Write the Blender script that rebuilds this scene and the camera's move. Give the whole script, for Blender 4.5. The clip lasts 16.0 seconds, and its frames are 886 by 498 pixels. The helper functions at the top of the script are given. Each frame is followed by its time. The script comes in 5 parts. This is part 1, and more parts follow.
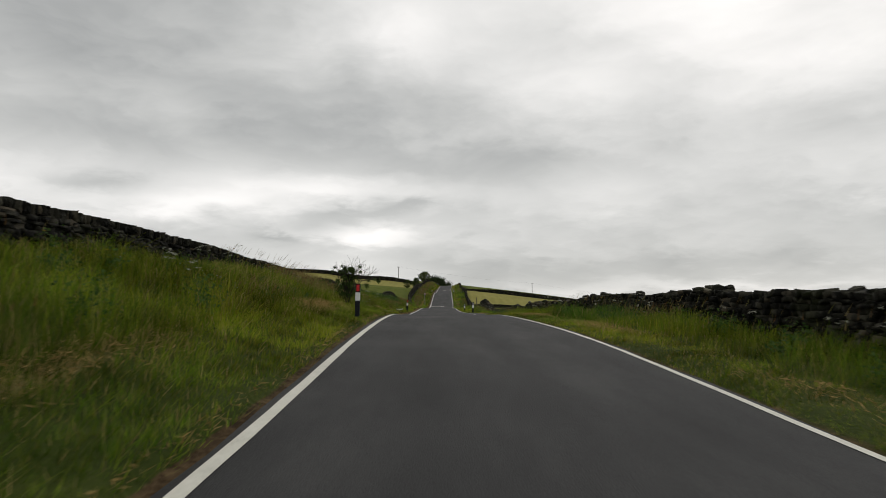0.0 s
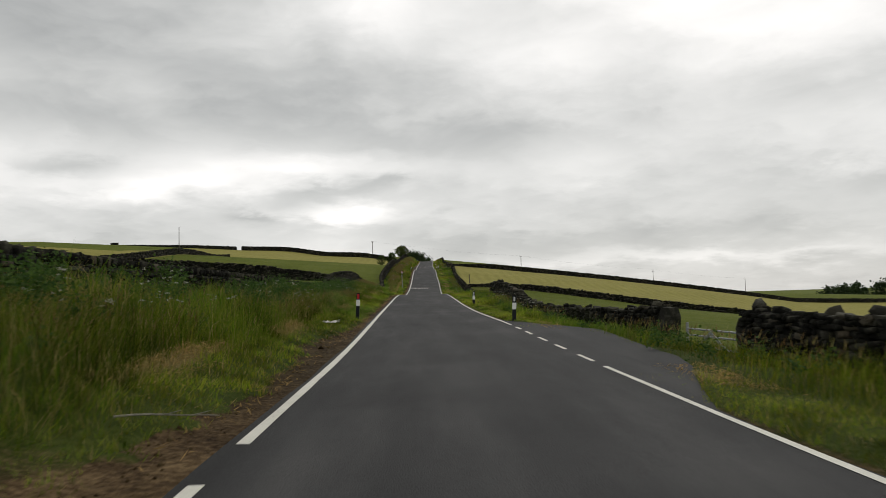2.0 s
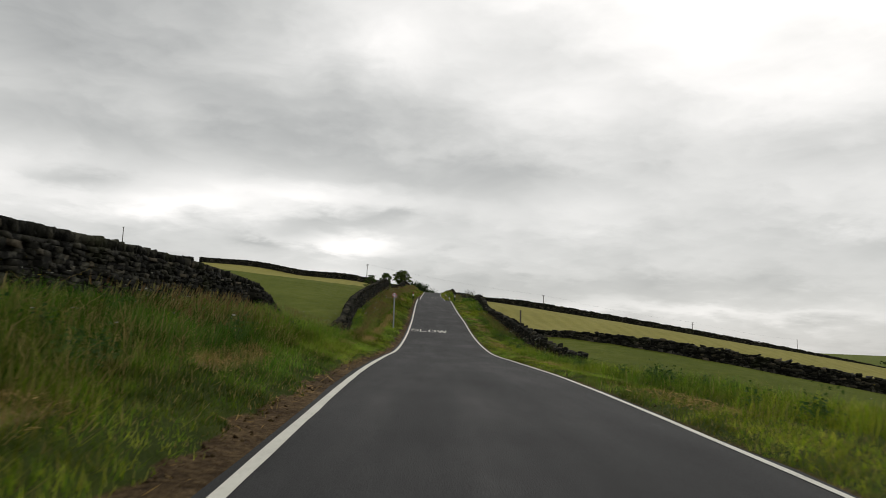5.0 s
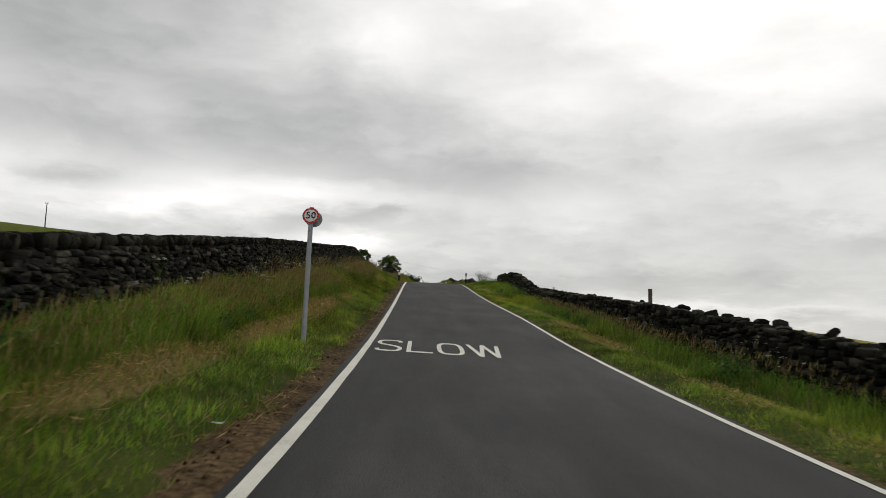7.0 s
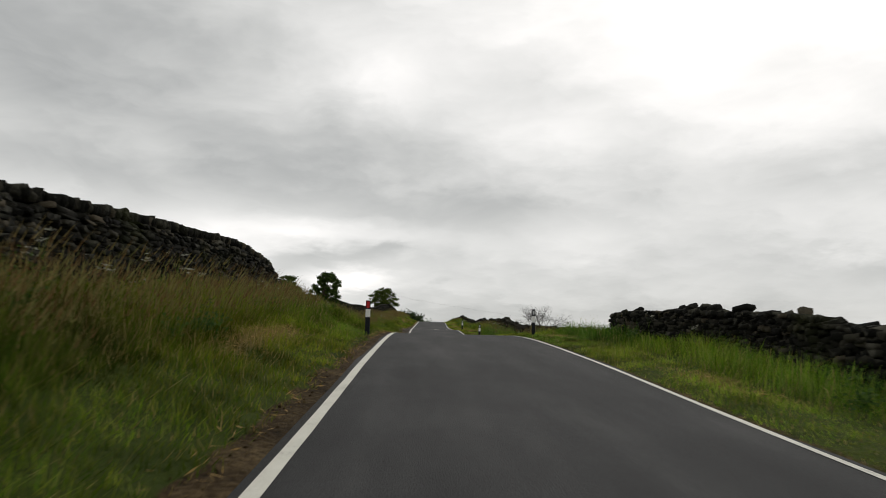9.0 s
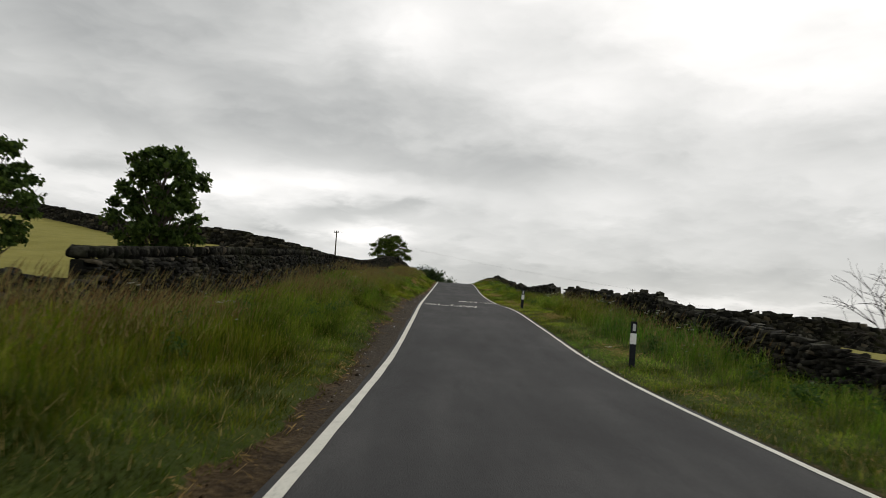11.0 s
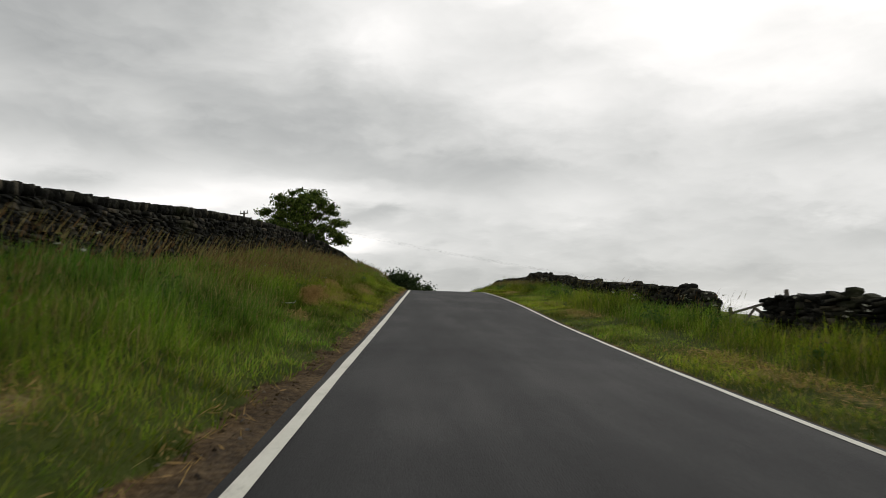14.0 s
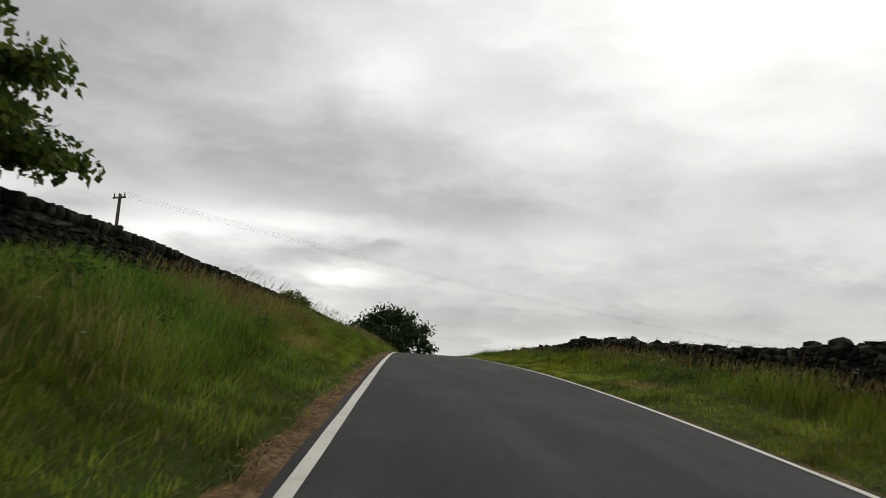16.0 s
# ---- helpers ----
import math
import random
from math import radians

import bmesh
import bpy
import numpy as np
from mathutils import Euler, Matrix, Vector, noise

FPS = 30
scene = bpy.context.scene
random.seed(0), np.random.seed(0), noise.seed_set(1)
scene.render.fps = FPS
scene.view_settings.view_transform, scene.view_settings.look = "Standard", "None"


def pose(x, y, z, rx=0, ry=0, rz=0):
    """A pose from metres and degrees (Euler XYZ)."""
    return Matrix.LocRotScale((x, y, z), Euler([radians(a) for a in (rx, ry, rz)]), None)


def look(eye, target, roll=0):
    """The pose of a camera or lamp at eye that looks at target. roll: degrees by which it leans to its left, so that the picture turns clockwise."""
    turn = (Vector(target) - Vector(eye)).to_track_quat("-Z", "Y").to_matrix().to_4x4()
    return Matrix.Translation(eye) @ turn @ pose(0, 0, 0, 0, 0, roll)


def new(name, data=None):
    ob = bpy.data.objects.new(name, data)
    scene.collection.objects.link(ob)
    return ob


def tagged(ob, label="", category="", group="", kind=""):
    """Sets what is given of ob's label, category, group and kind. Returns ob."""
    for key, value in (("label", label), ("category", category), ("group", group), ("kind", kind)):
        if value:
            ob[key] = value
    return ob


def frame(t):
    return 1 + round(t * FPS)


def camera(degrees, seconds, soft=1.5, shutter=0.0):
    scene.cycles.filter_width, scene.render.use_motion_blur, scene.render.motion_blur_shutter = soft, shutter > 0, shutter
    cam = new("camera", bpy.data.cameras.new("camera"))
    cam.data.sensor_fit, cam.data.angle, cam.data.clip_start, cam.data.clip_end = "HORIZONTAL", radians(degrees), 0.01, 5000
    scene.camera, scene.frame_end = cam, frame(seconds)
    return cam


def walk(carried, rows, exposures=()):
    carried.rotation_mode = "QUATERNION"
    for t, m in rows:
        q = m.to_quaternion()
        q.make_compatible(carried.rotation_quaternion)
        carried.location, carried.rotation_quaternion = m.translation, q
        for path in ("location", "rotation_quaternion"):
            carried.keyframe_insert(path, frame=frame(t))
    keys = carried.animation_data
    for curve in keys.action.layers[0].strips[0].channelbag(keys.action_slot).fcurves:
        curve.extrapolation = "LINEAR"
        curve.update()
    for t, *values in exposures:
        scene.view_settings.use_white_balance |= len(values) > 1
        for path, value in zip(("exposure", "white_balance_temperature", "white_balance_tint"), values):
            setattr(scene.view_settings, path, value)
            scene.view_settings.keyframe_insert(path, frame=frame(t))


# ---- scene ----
cam = camera(58.24, 16.0, soft=0.6, shutter=0.1)
# t, x, y, z, pitch, roll, yaw
PATH = [
    (0, 1.434, 4.277, 2.100, 5.40, -0.28, -0.16),
    (0.5, 1.382, 14.091, 2.681, 5.84, 0.71, -0.58),
    (1, 1.236, 23.900, 3.250, 5.98, 1.50, -2.21),
    (1.5, 1.043, 33.688, 3.641, 4.60, 0.62, -2.39),
    (2, 0.868, 43.488, 3.863, 3.63, 1.42, -1.64),
    (2.5, 0.700, 53.334, 3.857, 4.02, 0.80, -1.48),
    (3, 0.557, 63.217, 4.043, 3.18, 0.34, -1.25),
    (3.5, 0.428, 73.145, 4.310, 5.22, -3.04, -1.42),
    (4, 0.273, 83.109, 4.524, 6.26, -3.48, -1.37),
    (4.2, 0.227, 87.103, 4.649, 6.46, -3.38, -1.41),
    (4.55, 0.163, 94.105, 4.871, 6.43, -3.19, -1.49),
    (4.9, 0.115, 101.124, 5.115, 6.35, -2.71, -1.70),
    (5.25, 0.065, 108.163, 5.353, 6.25, -2.09, -1.96),
    (5.6, 0.023, 115.219, 5.542, 6.15, -1.47, -2.22),
    (5.95, 0.014, 122.291, 5.656, 6.08, -0.99, -2.42),
    (6.3, 0.061, 129.384, 5.685, 6.05, -0.79, -2.50),
    (6.5, 0.109, 133.447, 5.777, 5.79, 0.46, -1.92),
    (7, 0.247, 143.589, 5.866, 6.09, -2.39, -2.36),
    (7.5, 0.353, 153.690, 6.331, 6.20, 0.90, -2.50),
    (8, 0.444, 163.744, 7.148, 6.25, 1.23, -0.86),
    (8.5, 0.518, 173.727, 8.081, 8.65, -1.80, -2.02),
    (8.7, 0.530, 177.704, 8.382, 8.80, -1.35, -2.15),
    (9.05, 0.558, 184.649, 9.002, 8.63, -1.40, -2.07),
    (9.4, 0.604, 191.577, 9.660, 8.21, -1.52, -1.88),
    (9.75, 0.676, 198.482, 10.355, 7.67, -1.66, -1.63),
    (10.1, 0.744, 205.355, 10.981, 7.12, -1.81, -1.37),
    (10.45, 0.799, 212.197, 11.473, 6.70, -1.93, -1.18),
    (10.8, 0.842, 219.007, 11.783, 6.54, -1.98, -1.10),
    (11, 0.865, 222.883, 11.833, 5.53, -3.30, -0.76),
    (11.5, 0.919, 232.516, 12.017, 3.94, -0.75, 0.42),
    (12, 1.011, 242.100, 12.447, 6.18, 0.42, -1.80),
    (12.5, 1.138, 251.641, 13.355, 8.21, -0.16, -3.10),
    (13, 1.234, 261.206, 14.082, 8.88, -1.79, -4.17),
    (13.5, 1.262, 270.888, 14.630, 7.70, 0.04, -2.31),
    (14, 1.328, 280.610, 15.123, 5.99, -1.39, -2.38),
    (14.5, 1.333, 290.352, 15.831, 5.82, -1.22, -2.70),
    (15, 1.419, 300.035, 16.548, 7.00, -1.33, -2.49),
    (15.5, 1.650, 309.528, 17.377, 8.07, -2.98, -2.70),
    (16, 1.872, 318.959, 18.128, 8.72, -3.81, -2.80),
]
EXPOSURE = [(0, -0.1), (1, 0), (2.5, 0.05), (3, 0.12), (3.5, 0.12), (4, 0), (8.7, 0), (11.5, 0.05), (12, 0.15), (12.5, 0), (13, -0.13), (13.5, -0.13), (14, 0), (14.5, 0.05), (15.5, 0), (16, -0.07)]
walk(cam, [(t, pose(x, y, z, 90 + p, r, w)) for t, x, y, z, p, r, w in PATH], EXPOSURE)
# ---- light ----
world = bpy.data.worlds.new("overcast_sky")
scene.world = world
world.use_nodes = True
SUN_AZ, SUN_EL = radians(24), radians(36)      # to the right of north (+y), above the horizon


class Nodes:
    """Short hand for building node trees."""

    def __init__(self, tree):
        self.t = tree
        tree.nodes.clear()

    def n(self, kind, **kw):
        nd = self.t.nodes.new(kind)
        for k, v in kw.items():
            if k == "ins":
                for key, val in v.items():
                    self.put(nd, key, val)
            else:
                setattr(nd, k, v)
        return nd

    def put(self, nd, key, val):
        if isinstance(val, bpy.types.NodeSocket):
            self.t.links.new(val, nd.inputs[key])
        else:
            nd.inputs[key].default_value = val

    def math(self, op, a, b=0.0, c=0.0, clamp=False):
        nd = self.n("ShaderNodeMath", operation=op, use_clamp=clamp)
        for i, v in enumerate((a, b, c)):
            self.put(nd, i, v)
        return nd.outputs[0]

    def mix(self, f, a, b):
        nd = self.n("ShaderNodeMix", data_type="RGBA")
        self.put(nd, 0, f)
        self.put(nd, 6, a)
        self.put(nd, 7, b)
        return nd.outputs[2]

    def noise(self, vec, scale, detail=4.0, rough=0.55, dist=0.0):
        nd = self.n("ShaderNodeTexNoise", ins={"Vector": vec, "Scale": scale, "Detail": detail, "Roughness": rough, "Distortion": dist})
        return nd.outputs[0]

    def ramp(self, f, *stops):
        nd = self.n("ShaderNodeValToRGB")
        self.put(nd, 0, f)
        el = nd.color_ramp.elements
        while len(el) < len(stops):
            el.new(0.5)
        for e, (p, c) in zip(el, stops):
            e.position = p
            e.color = (*c, 1) if len(c) == 3 else c
        return nd.outputs[0]


def build_world():
    g = Nodes(world.node_tree)
    co = g.n("ShaderNodeTexCoord").outputs["Generated"]
    sep = g.n("ShaderNodeSeparateXYZ", ins={0: co})
    x, y, z = sep.outputs
    # cloud deck seen in perspective: direction projected on a flat layer
    zz = g.math("ADD", g.math("MAXIMUM", z, -0.03), 0.22)
    px, py = g.math("DIVIDE", x, zz), g.math("DIVIDE", y, zz)
    deck = g.n("ShaderNodeCombineXYZ", ins={0: px, 1: py, 2: 0.37}).outputs[0]
    big = g.noise(deck, 1.1, 3, 0.45, 0.4)
    mid = g.noise(deck, 2.8, 4, 0.5, 0.3)
    fine = g.noise(deck, 8.0, 5, 0.6, 0.3)
    # azimuth and elevation in degrees, wobbled so that the openings have ragged edges
    wob = g.math("ADD", g.math("MULTIPLY", g.math("SUBTRACT", mid, 0.5), 7.0), g.math("MULTIPLY", g.math("SUBTRACT", fine, 0.5), 3.0))
    az = g.math("ADD", g.math("MULTIPLY", g.math("ARCTAN2", x, y), 57.2958), wob)
    el = g.math("ADD", g.math("MULTIPLY", g.math("ARCSINE", z), 57.2958), g.math("MULTIPLY", wob, 0.45))

    def lobe(a0, e0, sa, se):
        u = g.math("DIVIDE", g.math("SUBTRACT", az, a0), sa)
        v = g.math("DIVIDE", g.math("SUBTRACT", el, e0), se)
        r = g.math("ADD", g.math("MULTIPLY", u, u), g.math("MULTIPLY", v, v))
        return g.math("POWER", 2.718, g.math("MULTIPLY", r, -1.0))

    val = g.math("ADD", 0.655, g.math("MULTIPLY", g.math("SUBTRACT", big, 0.5), 0.42))
    val = g.math("ADD", val, g.math("MULTIPLY", g.math("SUBTRACT", mid, 0.5), 0.24))
    val = g.math("ADD", val, g.math("MULTIPLY", g.math("SUBTRACT", fine, 0.5), 0.11))
    # soft rolls of cloud, wider than high
    roll = g.n("ShaderNodeCombineXYZ", ins={0: g.math("MULTIPLY", az, 0.075), 1: g.math("MULTIPLY", el, 0.21), 2: 4.3}).outputs[0]
    val = g.math("ADD", val, g.math("MULTIPLY", g.math("SUBTRACT", g.noise(roll, 1.0, 4, 0.55, 0.3), 0.5), 0.46))
    for a0, e0, sa, se, k in LIGHT_AND_DARK:
        val = g.math("ADD", val, g.math("MULTIPLY", lobe(a0, e0, sa, se), k))
    val = g.math("MAXIMUM", val, 0.20)
    tint = g.ramp(val, (0.25, (0.955, 0.985, 0.985)), (0.6, (0.995, 1.0, 0.975)), (1.0, (1.02, 1.0, 0.975)))
    cloud = g.n("ShaderNodeVectorMath", operation="SCALE", ins={0: tint, 3: val}).outputs[0]
    sky = g.n("ShaderNodeTexSky", sky_type="NISHITA", sun_disc=False, sun_elevation=SUN_EL, sun_rotation=SUN_AZ)
    both = g.mix(0.96, g.n("ShaderNodeVectorMath", operation="SCALE", ins={0: sky.outputs[0], 3: 0.08}).outputs[0], cloud)
    bg = g.n("ShaderNodeBackground", ins={0: both, 1: 1.0})
    g.n("ShaderNodeOutputWorld", ins={0: bg.outputs[0]})


# thin and thick parts of the cloud: azimuth, elevation, widths, gain; the widest is the veiled sun
LIGHT_AND_DARK = ((27, 30, 24, 14, 0.60), (-8, 9.4, 9, 1.3, 0.34), (-4.5, 6.3, 3.4, 0.9, 0.46), (-18, 8.1, 5.5, 0.9, 0.28), (-9, 3.6, 9, 1.2, 0.12), (-30, 9.2, 7, 1.6, 0.26),
                  (-8, 7.7, 2.6, 0.6, -0.17), (-3.6, 8.0, 2.2, 0.5, -0.12), (-24.5, 9.2, 3.2, 0.8, -0.30), (-11, 6.3, 2.8, 0.6, -0.24), (-20, 12.8, 11, 2.2, -0.13), (7, 12.2, 6, 1.4, -0.12),
                  (9, 16.8, 6, 1.8, 0.14), (-2.6, 20.5, 3, 2.4, 0.20), (13, 9.0, 8, 1.6, 0.08), (29, 12.5, 8, 2.2, -0.16), (20, 2.6, 14, 0.6, 0.18), (-26, 21, 13, 5, -0.20), (14, 4.2, 12, 0.9, -0.12), (20, 6.5, 12, 2.0, -0.05))


build_world()
sun = new("sun", bpy.data.lights.new("sun", "SUN"))
sun.data.energy, sun.data.angle, sun.data.color = 0.65, radians(30), (1.0, 0.97, 0.92)
sun.matrix_world = look((0, 0, 60), (-math.sin(SUN_AZ) * math.cos(SUN_EL), -math.cos(SUN_AZ) * math.cos(SUN_EL), 60 - math.sin(SUN_EL)))

# ---- plan: everything is placed along the road, y metres ahead, u metres to the right of the left edge line ----
ROAD_X = [0.01, -0.01, -0.07, -0.22, -0.44, -0.63, -0.73, -0.76, -0.85, -1.02, -1.1, -1.12, -1.12, -1.09, -1.0, -0.86, -0.72, -0.59,
          -0.48, -0.44, -0.4, -0.32, -0.23, -0.15, -0.07, 0.05, 0.15, 0.22, 0.23, 0.32, 0.46, 0.67, 0.92, 1.12, 1.23, 1.25, 1.22, 1.2,
          1.25, 1.4, 1.7, 2.1, 2.7, 3.5, 4.5, 5.7, 7.0, 8.5, 10.2, 12.0, 14.0, 16.0, 18.2, 20.5]
ROAD_Z = [-0.14, 0.54, 1.19, 1.83, 2.26, 2.53, 2.61, 2.77, 3.02, 3.22, 3.49, 3.83, 4.16, 4.39, 4.45, 4.51, 4.92, 5.6, 6.49, 7.34, 8.25,
          9.22, 10.04, 10.51, 10.73, 11.15, 11.93, 12.72, 13.26, 13.86, 14.55, 15.32, 16.18, 16.97, 17.66, 18.17, 18.53, 18.83, 19.09,
          19.30, 19.42, 19.45, 19.4, 19.28, 19.1, 18.9, 18.65, 18.4, 18.1, 17.8, 17.5, 17.2, 16.9, 16.6]
Y0, YSTEP = -10.0, 10.0


def spline(vals, y):
    y = np.asarray(y, float)
    n = len(vals)
    p = (y - Y0) / YSTEP
    i = np.clip(np.floor(p).astype(int), 0, n - 2)
    t = p - i
    v = np.array([2 * vals[0] - vals[1], *vals, 2 * vals[-1] - vals[-2]])
    a, b, c, d = v[i], v[i + 1], v[i + 2], v[i + 3]
    s = b + 0.5 * t * (c - a + t * (2 * a - 5 * b + 4 * c - d + t * (3 * (b - c) + d - a)))
    return np.where(y < Y0, vals[0] + (y - Y0) * 0.02, np.where(p > n - 1, vals[-1], s))


def road_x(y):
    return spline(ROAD_X, y)


def road_z(y):
    y = np.asarray(y, float)
    z = spline(ROAD_Z, y)
    return np.where(y > 520, ROAD_Z[-1] - np.minimum((y - 520) * 0.02, 14.0), np.where(y < -10, ROAD_Z[0] - np.minimum(-10 - y, 200) * 0.03, z))


def lane(y):
    return np.interp(y, [-20, 60, 140, 220, 300, 380], [4.55, 4.62, 4.38, 4.43, 4.49, 4.55])


def left_wall_u(y):
    return np.interp(y, [0, 42, 47, 62, 75, 93, 105, 138, 139.5, 146, 152, 160, 200, 207, 213, 232, 237, 320, 326, 345, 380, 420],
                     [-5.4, -5.4, -5.4, -4.9, -3.9, -3.9, -4.5, -5.3, -3.0, -3.2, -3.6, -4.3, -4.4, -4.1, -4.6, -5.5, -5.5, -5.5, -4.7, -4.6, -4.6, -5])


def right_wall_u(y):
    return np.interp(y, [0, 50, 64, 110, 118, 142, 165, 211, 232, 270, 300, 400], [8.6, 8.5, 8.0, 8.0, 9.4, 8.6, 7.7, 8.0, 8.1, 8.2, 8.0, 8.0])


def left_rise(y):
    return np.interp(y, [0, 25, 42, 60, 75, 92, 100, 120, 134, 141, 146, 152, 162, 175, 190, 205, 216, 235, 248, 258, 266, 280, 300, 309, 330, 345, 380, 430],
                     [1.6, 1.5, 1.5, 1.1, 0.75, 0.6, 0.9, 1.2, 1.2, 0.3, 0.3, 0.6, 0.85, 1.0, 1.15, 1.1, 1.0, 0.6, 0.65, 0.75, 1.2, 1.35, 1.2, 1.5, 1.55, 1.5, 1.4, 1.0])


def right_rise(y):
    return np.interp(y, [0, 50, 64, 80, 95, 110, 125, 145, 160, 190, 200, 212, 226, 236, 246, 252, 265, 290, 330, 345, 390, 430],
                     [-0.1, -0.1, -0.25, -0.6, -0.05, 0.0, -0.5, -0.6, -0.35, -0.35, 0.05, 0.05, -0.2, 0.0, 0.35, 0.45, 0.25, 0.2, 0.3, 0.45, 0.05, -0.2])


def patchy(x, y, s, seed):
    """Smooth pseudo-random field in 0..1."""
    rng = np.random.default_rng(seed)
    out = 0
    for k in range(7):
        a, f, p = rng.uniform(0, 6.28), s * rng.uniform(0.5, 1.9), rng.uniform(0, 6.28)
        out = out + np.sin((x * math.cos(a) + y * math.sin(a)) * f + p)
    return np.clip(0.5 + out / 7, 0, 1)


def turf_edge(y):
    """Where the left turf ends, metres left of the edge line; bare soil lies between it and the asphalt."""
    e = np.interp(y, [0, 38, 44, 50, 53, 57, 59.5, 64.5, 67, 70, 80, 105, 140, 165, 200, 236, 246, 262, 275, 290, 300, 345, 400],
                  [0.24, 0.26, 0.80, 0.80, 0.55, 0.62, 1.05, 1.02, 0.62, 0.46, 0.42, 0.60, 0.54, 0.55, 0.50, 0.55, 0.95, 1.15, 0.80, 0.52, 0.46, 0.46, 0.46])
    return e + (e - 0.16) * 0.55 * (patchy(y * 0.0, y, 3.1, 91) - 0.5) + (e - 0.16) * 0.5 * (patchy(y * 0.0, y, 9.0, 92) - 0.5)


HAY_HEAPS = ((-1.88, 300.3, 0.15, 0.30), (-1.97, 301.4, 0.22, 0.55), (-2.04, 302.9, 0.18, 0.65), (-2.09, 304.6, 0.12, 0.60), (-2.13, 307.2, 0.18, 0.90), (-1.5, 296.5, 0.22, 0.5),
             (-1.9, 55.5, 0.22, 3.0), (-1.75, 152.0, 0.35, 3.2), (-1.72, 158.3, 0.28, 3.0), (-1.75, 166.0, 0.35, 4.0), (-1.85, 27.2, 0.55, 3.0), (-1.3, 30.6, 0.25, 0.7), (-1.7, 144.0, 0.4, 2.5), (-1.3, 310.5, 0.3, 1.0))


def hay(u, y):
    """1 where dry cut grass lies on the verges."""
    wl = lane(y)
    k = 0.75 * np.interp(y, [210, 218, 258, 264], [1, 0, 0, 1]) * np.exp(-((u + 1.7) / 0.30) ** 2) * np.clip((patchy(u, y, 0.5, 95) - 0.55) * 6, 0, 1)
    k = k + 0.5 * np.exp(-((u - wl - 1.05) / 0.40) ** 2) * np.clip((patchy(u, y, 0.62, 96) - 0.58) * 5, 0, 1)
    for a, b, ra, rb in HAY_HEAPS:
        k = np.maximum(k, np.exp(-(((u - a) / ra) ** 2 + ((y - b) / rb) ** 2) ** 2))
    return k


def worn_edge(y):
    """1 where road grit has washed over the left soil strip."""
    return np.interp(y, [228, 236, 280, 292], [0, 1, 1, 0])


def apron(y):
    """Width of the asphalt apron in front of the right-hand gate."""
    return np.interp(y, [52, 57, 66, 72], [0, 1.5, 2.0, 0.0])


def gateway(y):
    """1 where the muddy field entrance opens on the left."""
    return np.interp(y, [40, 43.5, 48.5, 52], [0, 1, 1, 0])


def ground_z(u, y):
    """Height of the ground at road coordinates (arrays)."""
    u, y = np.broadcast_arrays(np.asarray(u, float), np.asarray(y, float))
    zr, w = road_z(y), lane(y)
    uw, ur = left_wall_u(y), right_wall_u(y)
    # left bank and field
    s = np.clip((-u - 0.7) / (-uw - 0.7), 0, 1)
    g = gateway(y)
    bank = left_rise(y) * ((1 - g) * (0.75 * s + 0.25 * s * s * (3 - 2 * s)) + g * s ** 2.2)
    te = turf_edge(y)
    lip = (0.025 * np.clip((-u - 0.22) / 0.2, 0, 1) + 0.085 * np.clip((-u - te) / 0.10, 0, 1)) * (1 - 0.6 * g)
    d = np.maximum(uw - u, 0)
    steep = np.interp(y, [0, 100, 140, 200, 265, 325, 420], [0.055, 0.062, 0.078, 0.078, 0.070, 0.066, 0.058])
    far = np.where(d < 130, d, 130 + 12 * (1 - np.exp(-(d - 130) / 200.0)))
    knoll = 0.8 * np.exp(-((u + 42) / 16) ** 2 - ((y - 312) / 24) ** 2)
    knoll = knoll + 0.7 * np.exp(-((u + 17) / 11) ** 2 - ((y - 290) / 16) ** 2) * np.clip((uw - u) / 4, 0, 1)
    zl = bank + lip + far * steep + knoll
    # right verge and falling fields
    sr = np.clip((u - w - 0.6) / (ur - w - 0.6), 0, 1)
    er = np.maximum(u - ur, 0)
    fall = np.where(er < 110, 0.1 * er + 0.0003 * er ** 2, 14.63 + 7.5 * (1 - np.exp(-(er - 110) / 120.0)))
    fall = fall - 0.85 * (er / 12) * np.exp(1 - er / 12) * np.exp(-((y - 164 + 0.78 * (u - 7.6)) / 13) ** 2)
    zrt = right_rise(y) * sr + 0.06 * np.clip((u - w - 0.12) / 0.3, 0, 1) - 0.02 - fall
    z = np.where(u < w / 2, zl, zrt)
    under = (u > -0.20) & (u < w + 0.05 + apron(y))
    z = np.where(under, -0.07, z)
    soft = 0.05 * np.sin(u * 1.7 + y * 0.9) * np.sin(y * 0.53 - u * 0.8) * np.clip((np.abs(u - w / 2) - w / 2 - 0.7) / 1.0, 0, 1)
    z = zr + z + soft
    # distance: everything eases towards one broad level
    r = np.hypot(u, y - 200)
    k = np.clip((r - 420) / 900, 0, 1)
    k = k * k * (3 - 2 * k)
    level = -6 + 6 * np.sin(u / 700.0 + 1.0) * np.sin(y / 900.0) + 10 * np.clip((r - 1500) / 2500, 0, 1)
    return z * (1 - k) + level * k


def spot(u, y, dz=0.0):
    """World point on the ground."""
    return Vector((float(road_x(y)) + u, float(y), float(ground_z(u, y)) + dz))


# ---- materials ----
def material(name):
    m = bpy.data.materials.new(name)
    m.use_nodes = True
    return m, Nodes(m.node_tree)


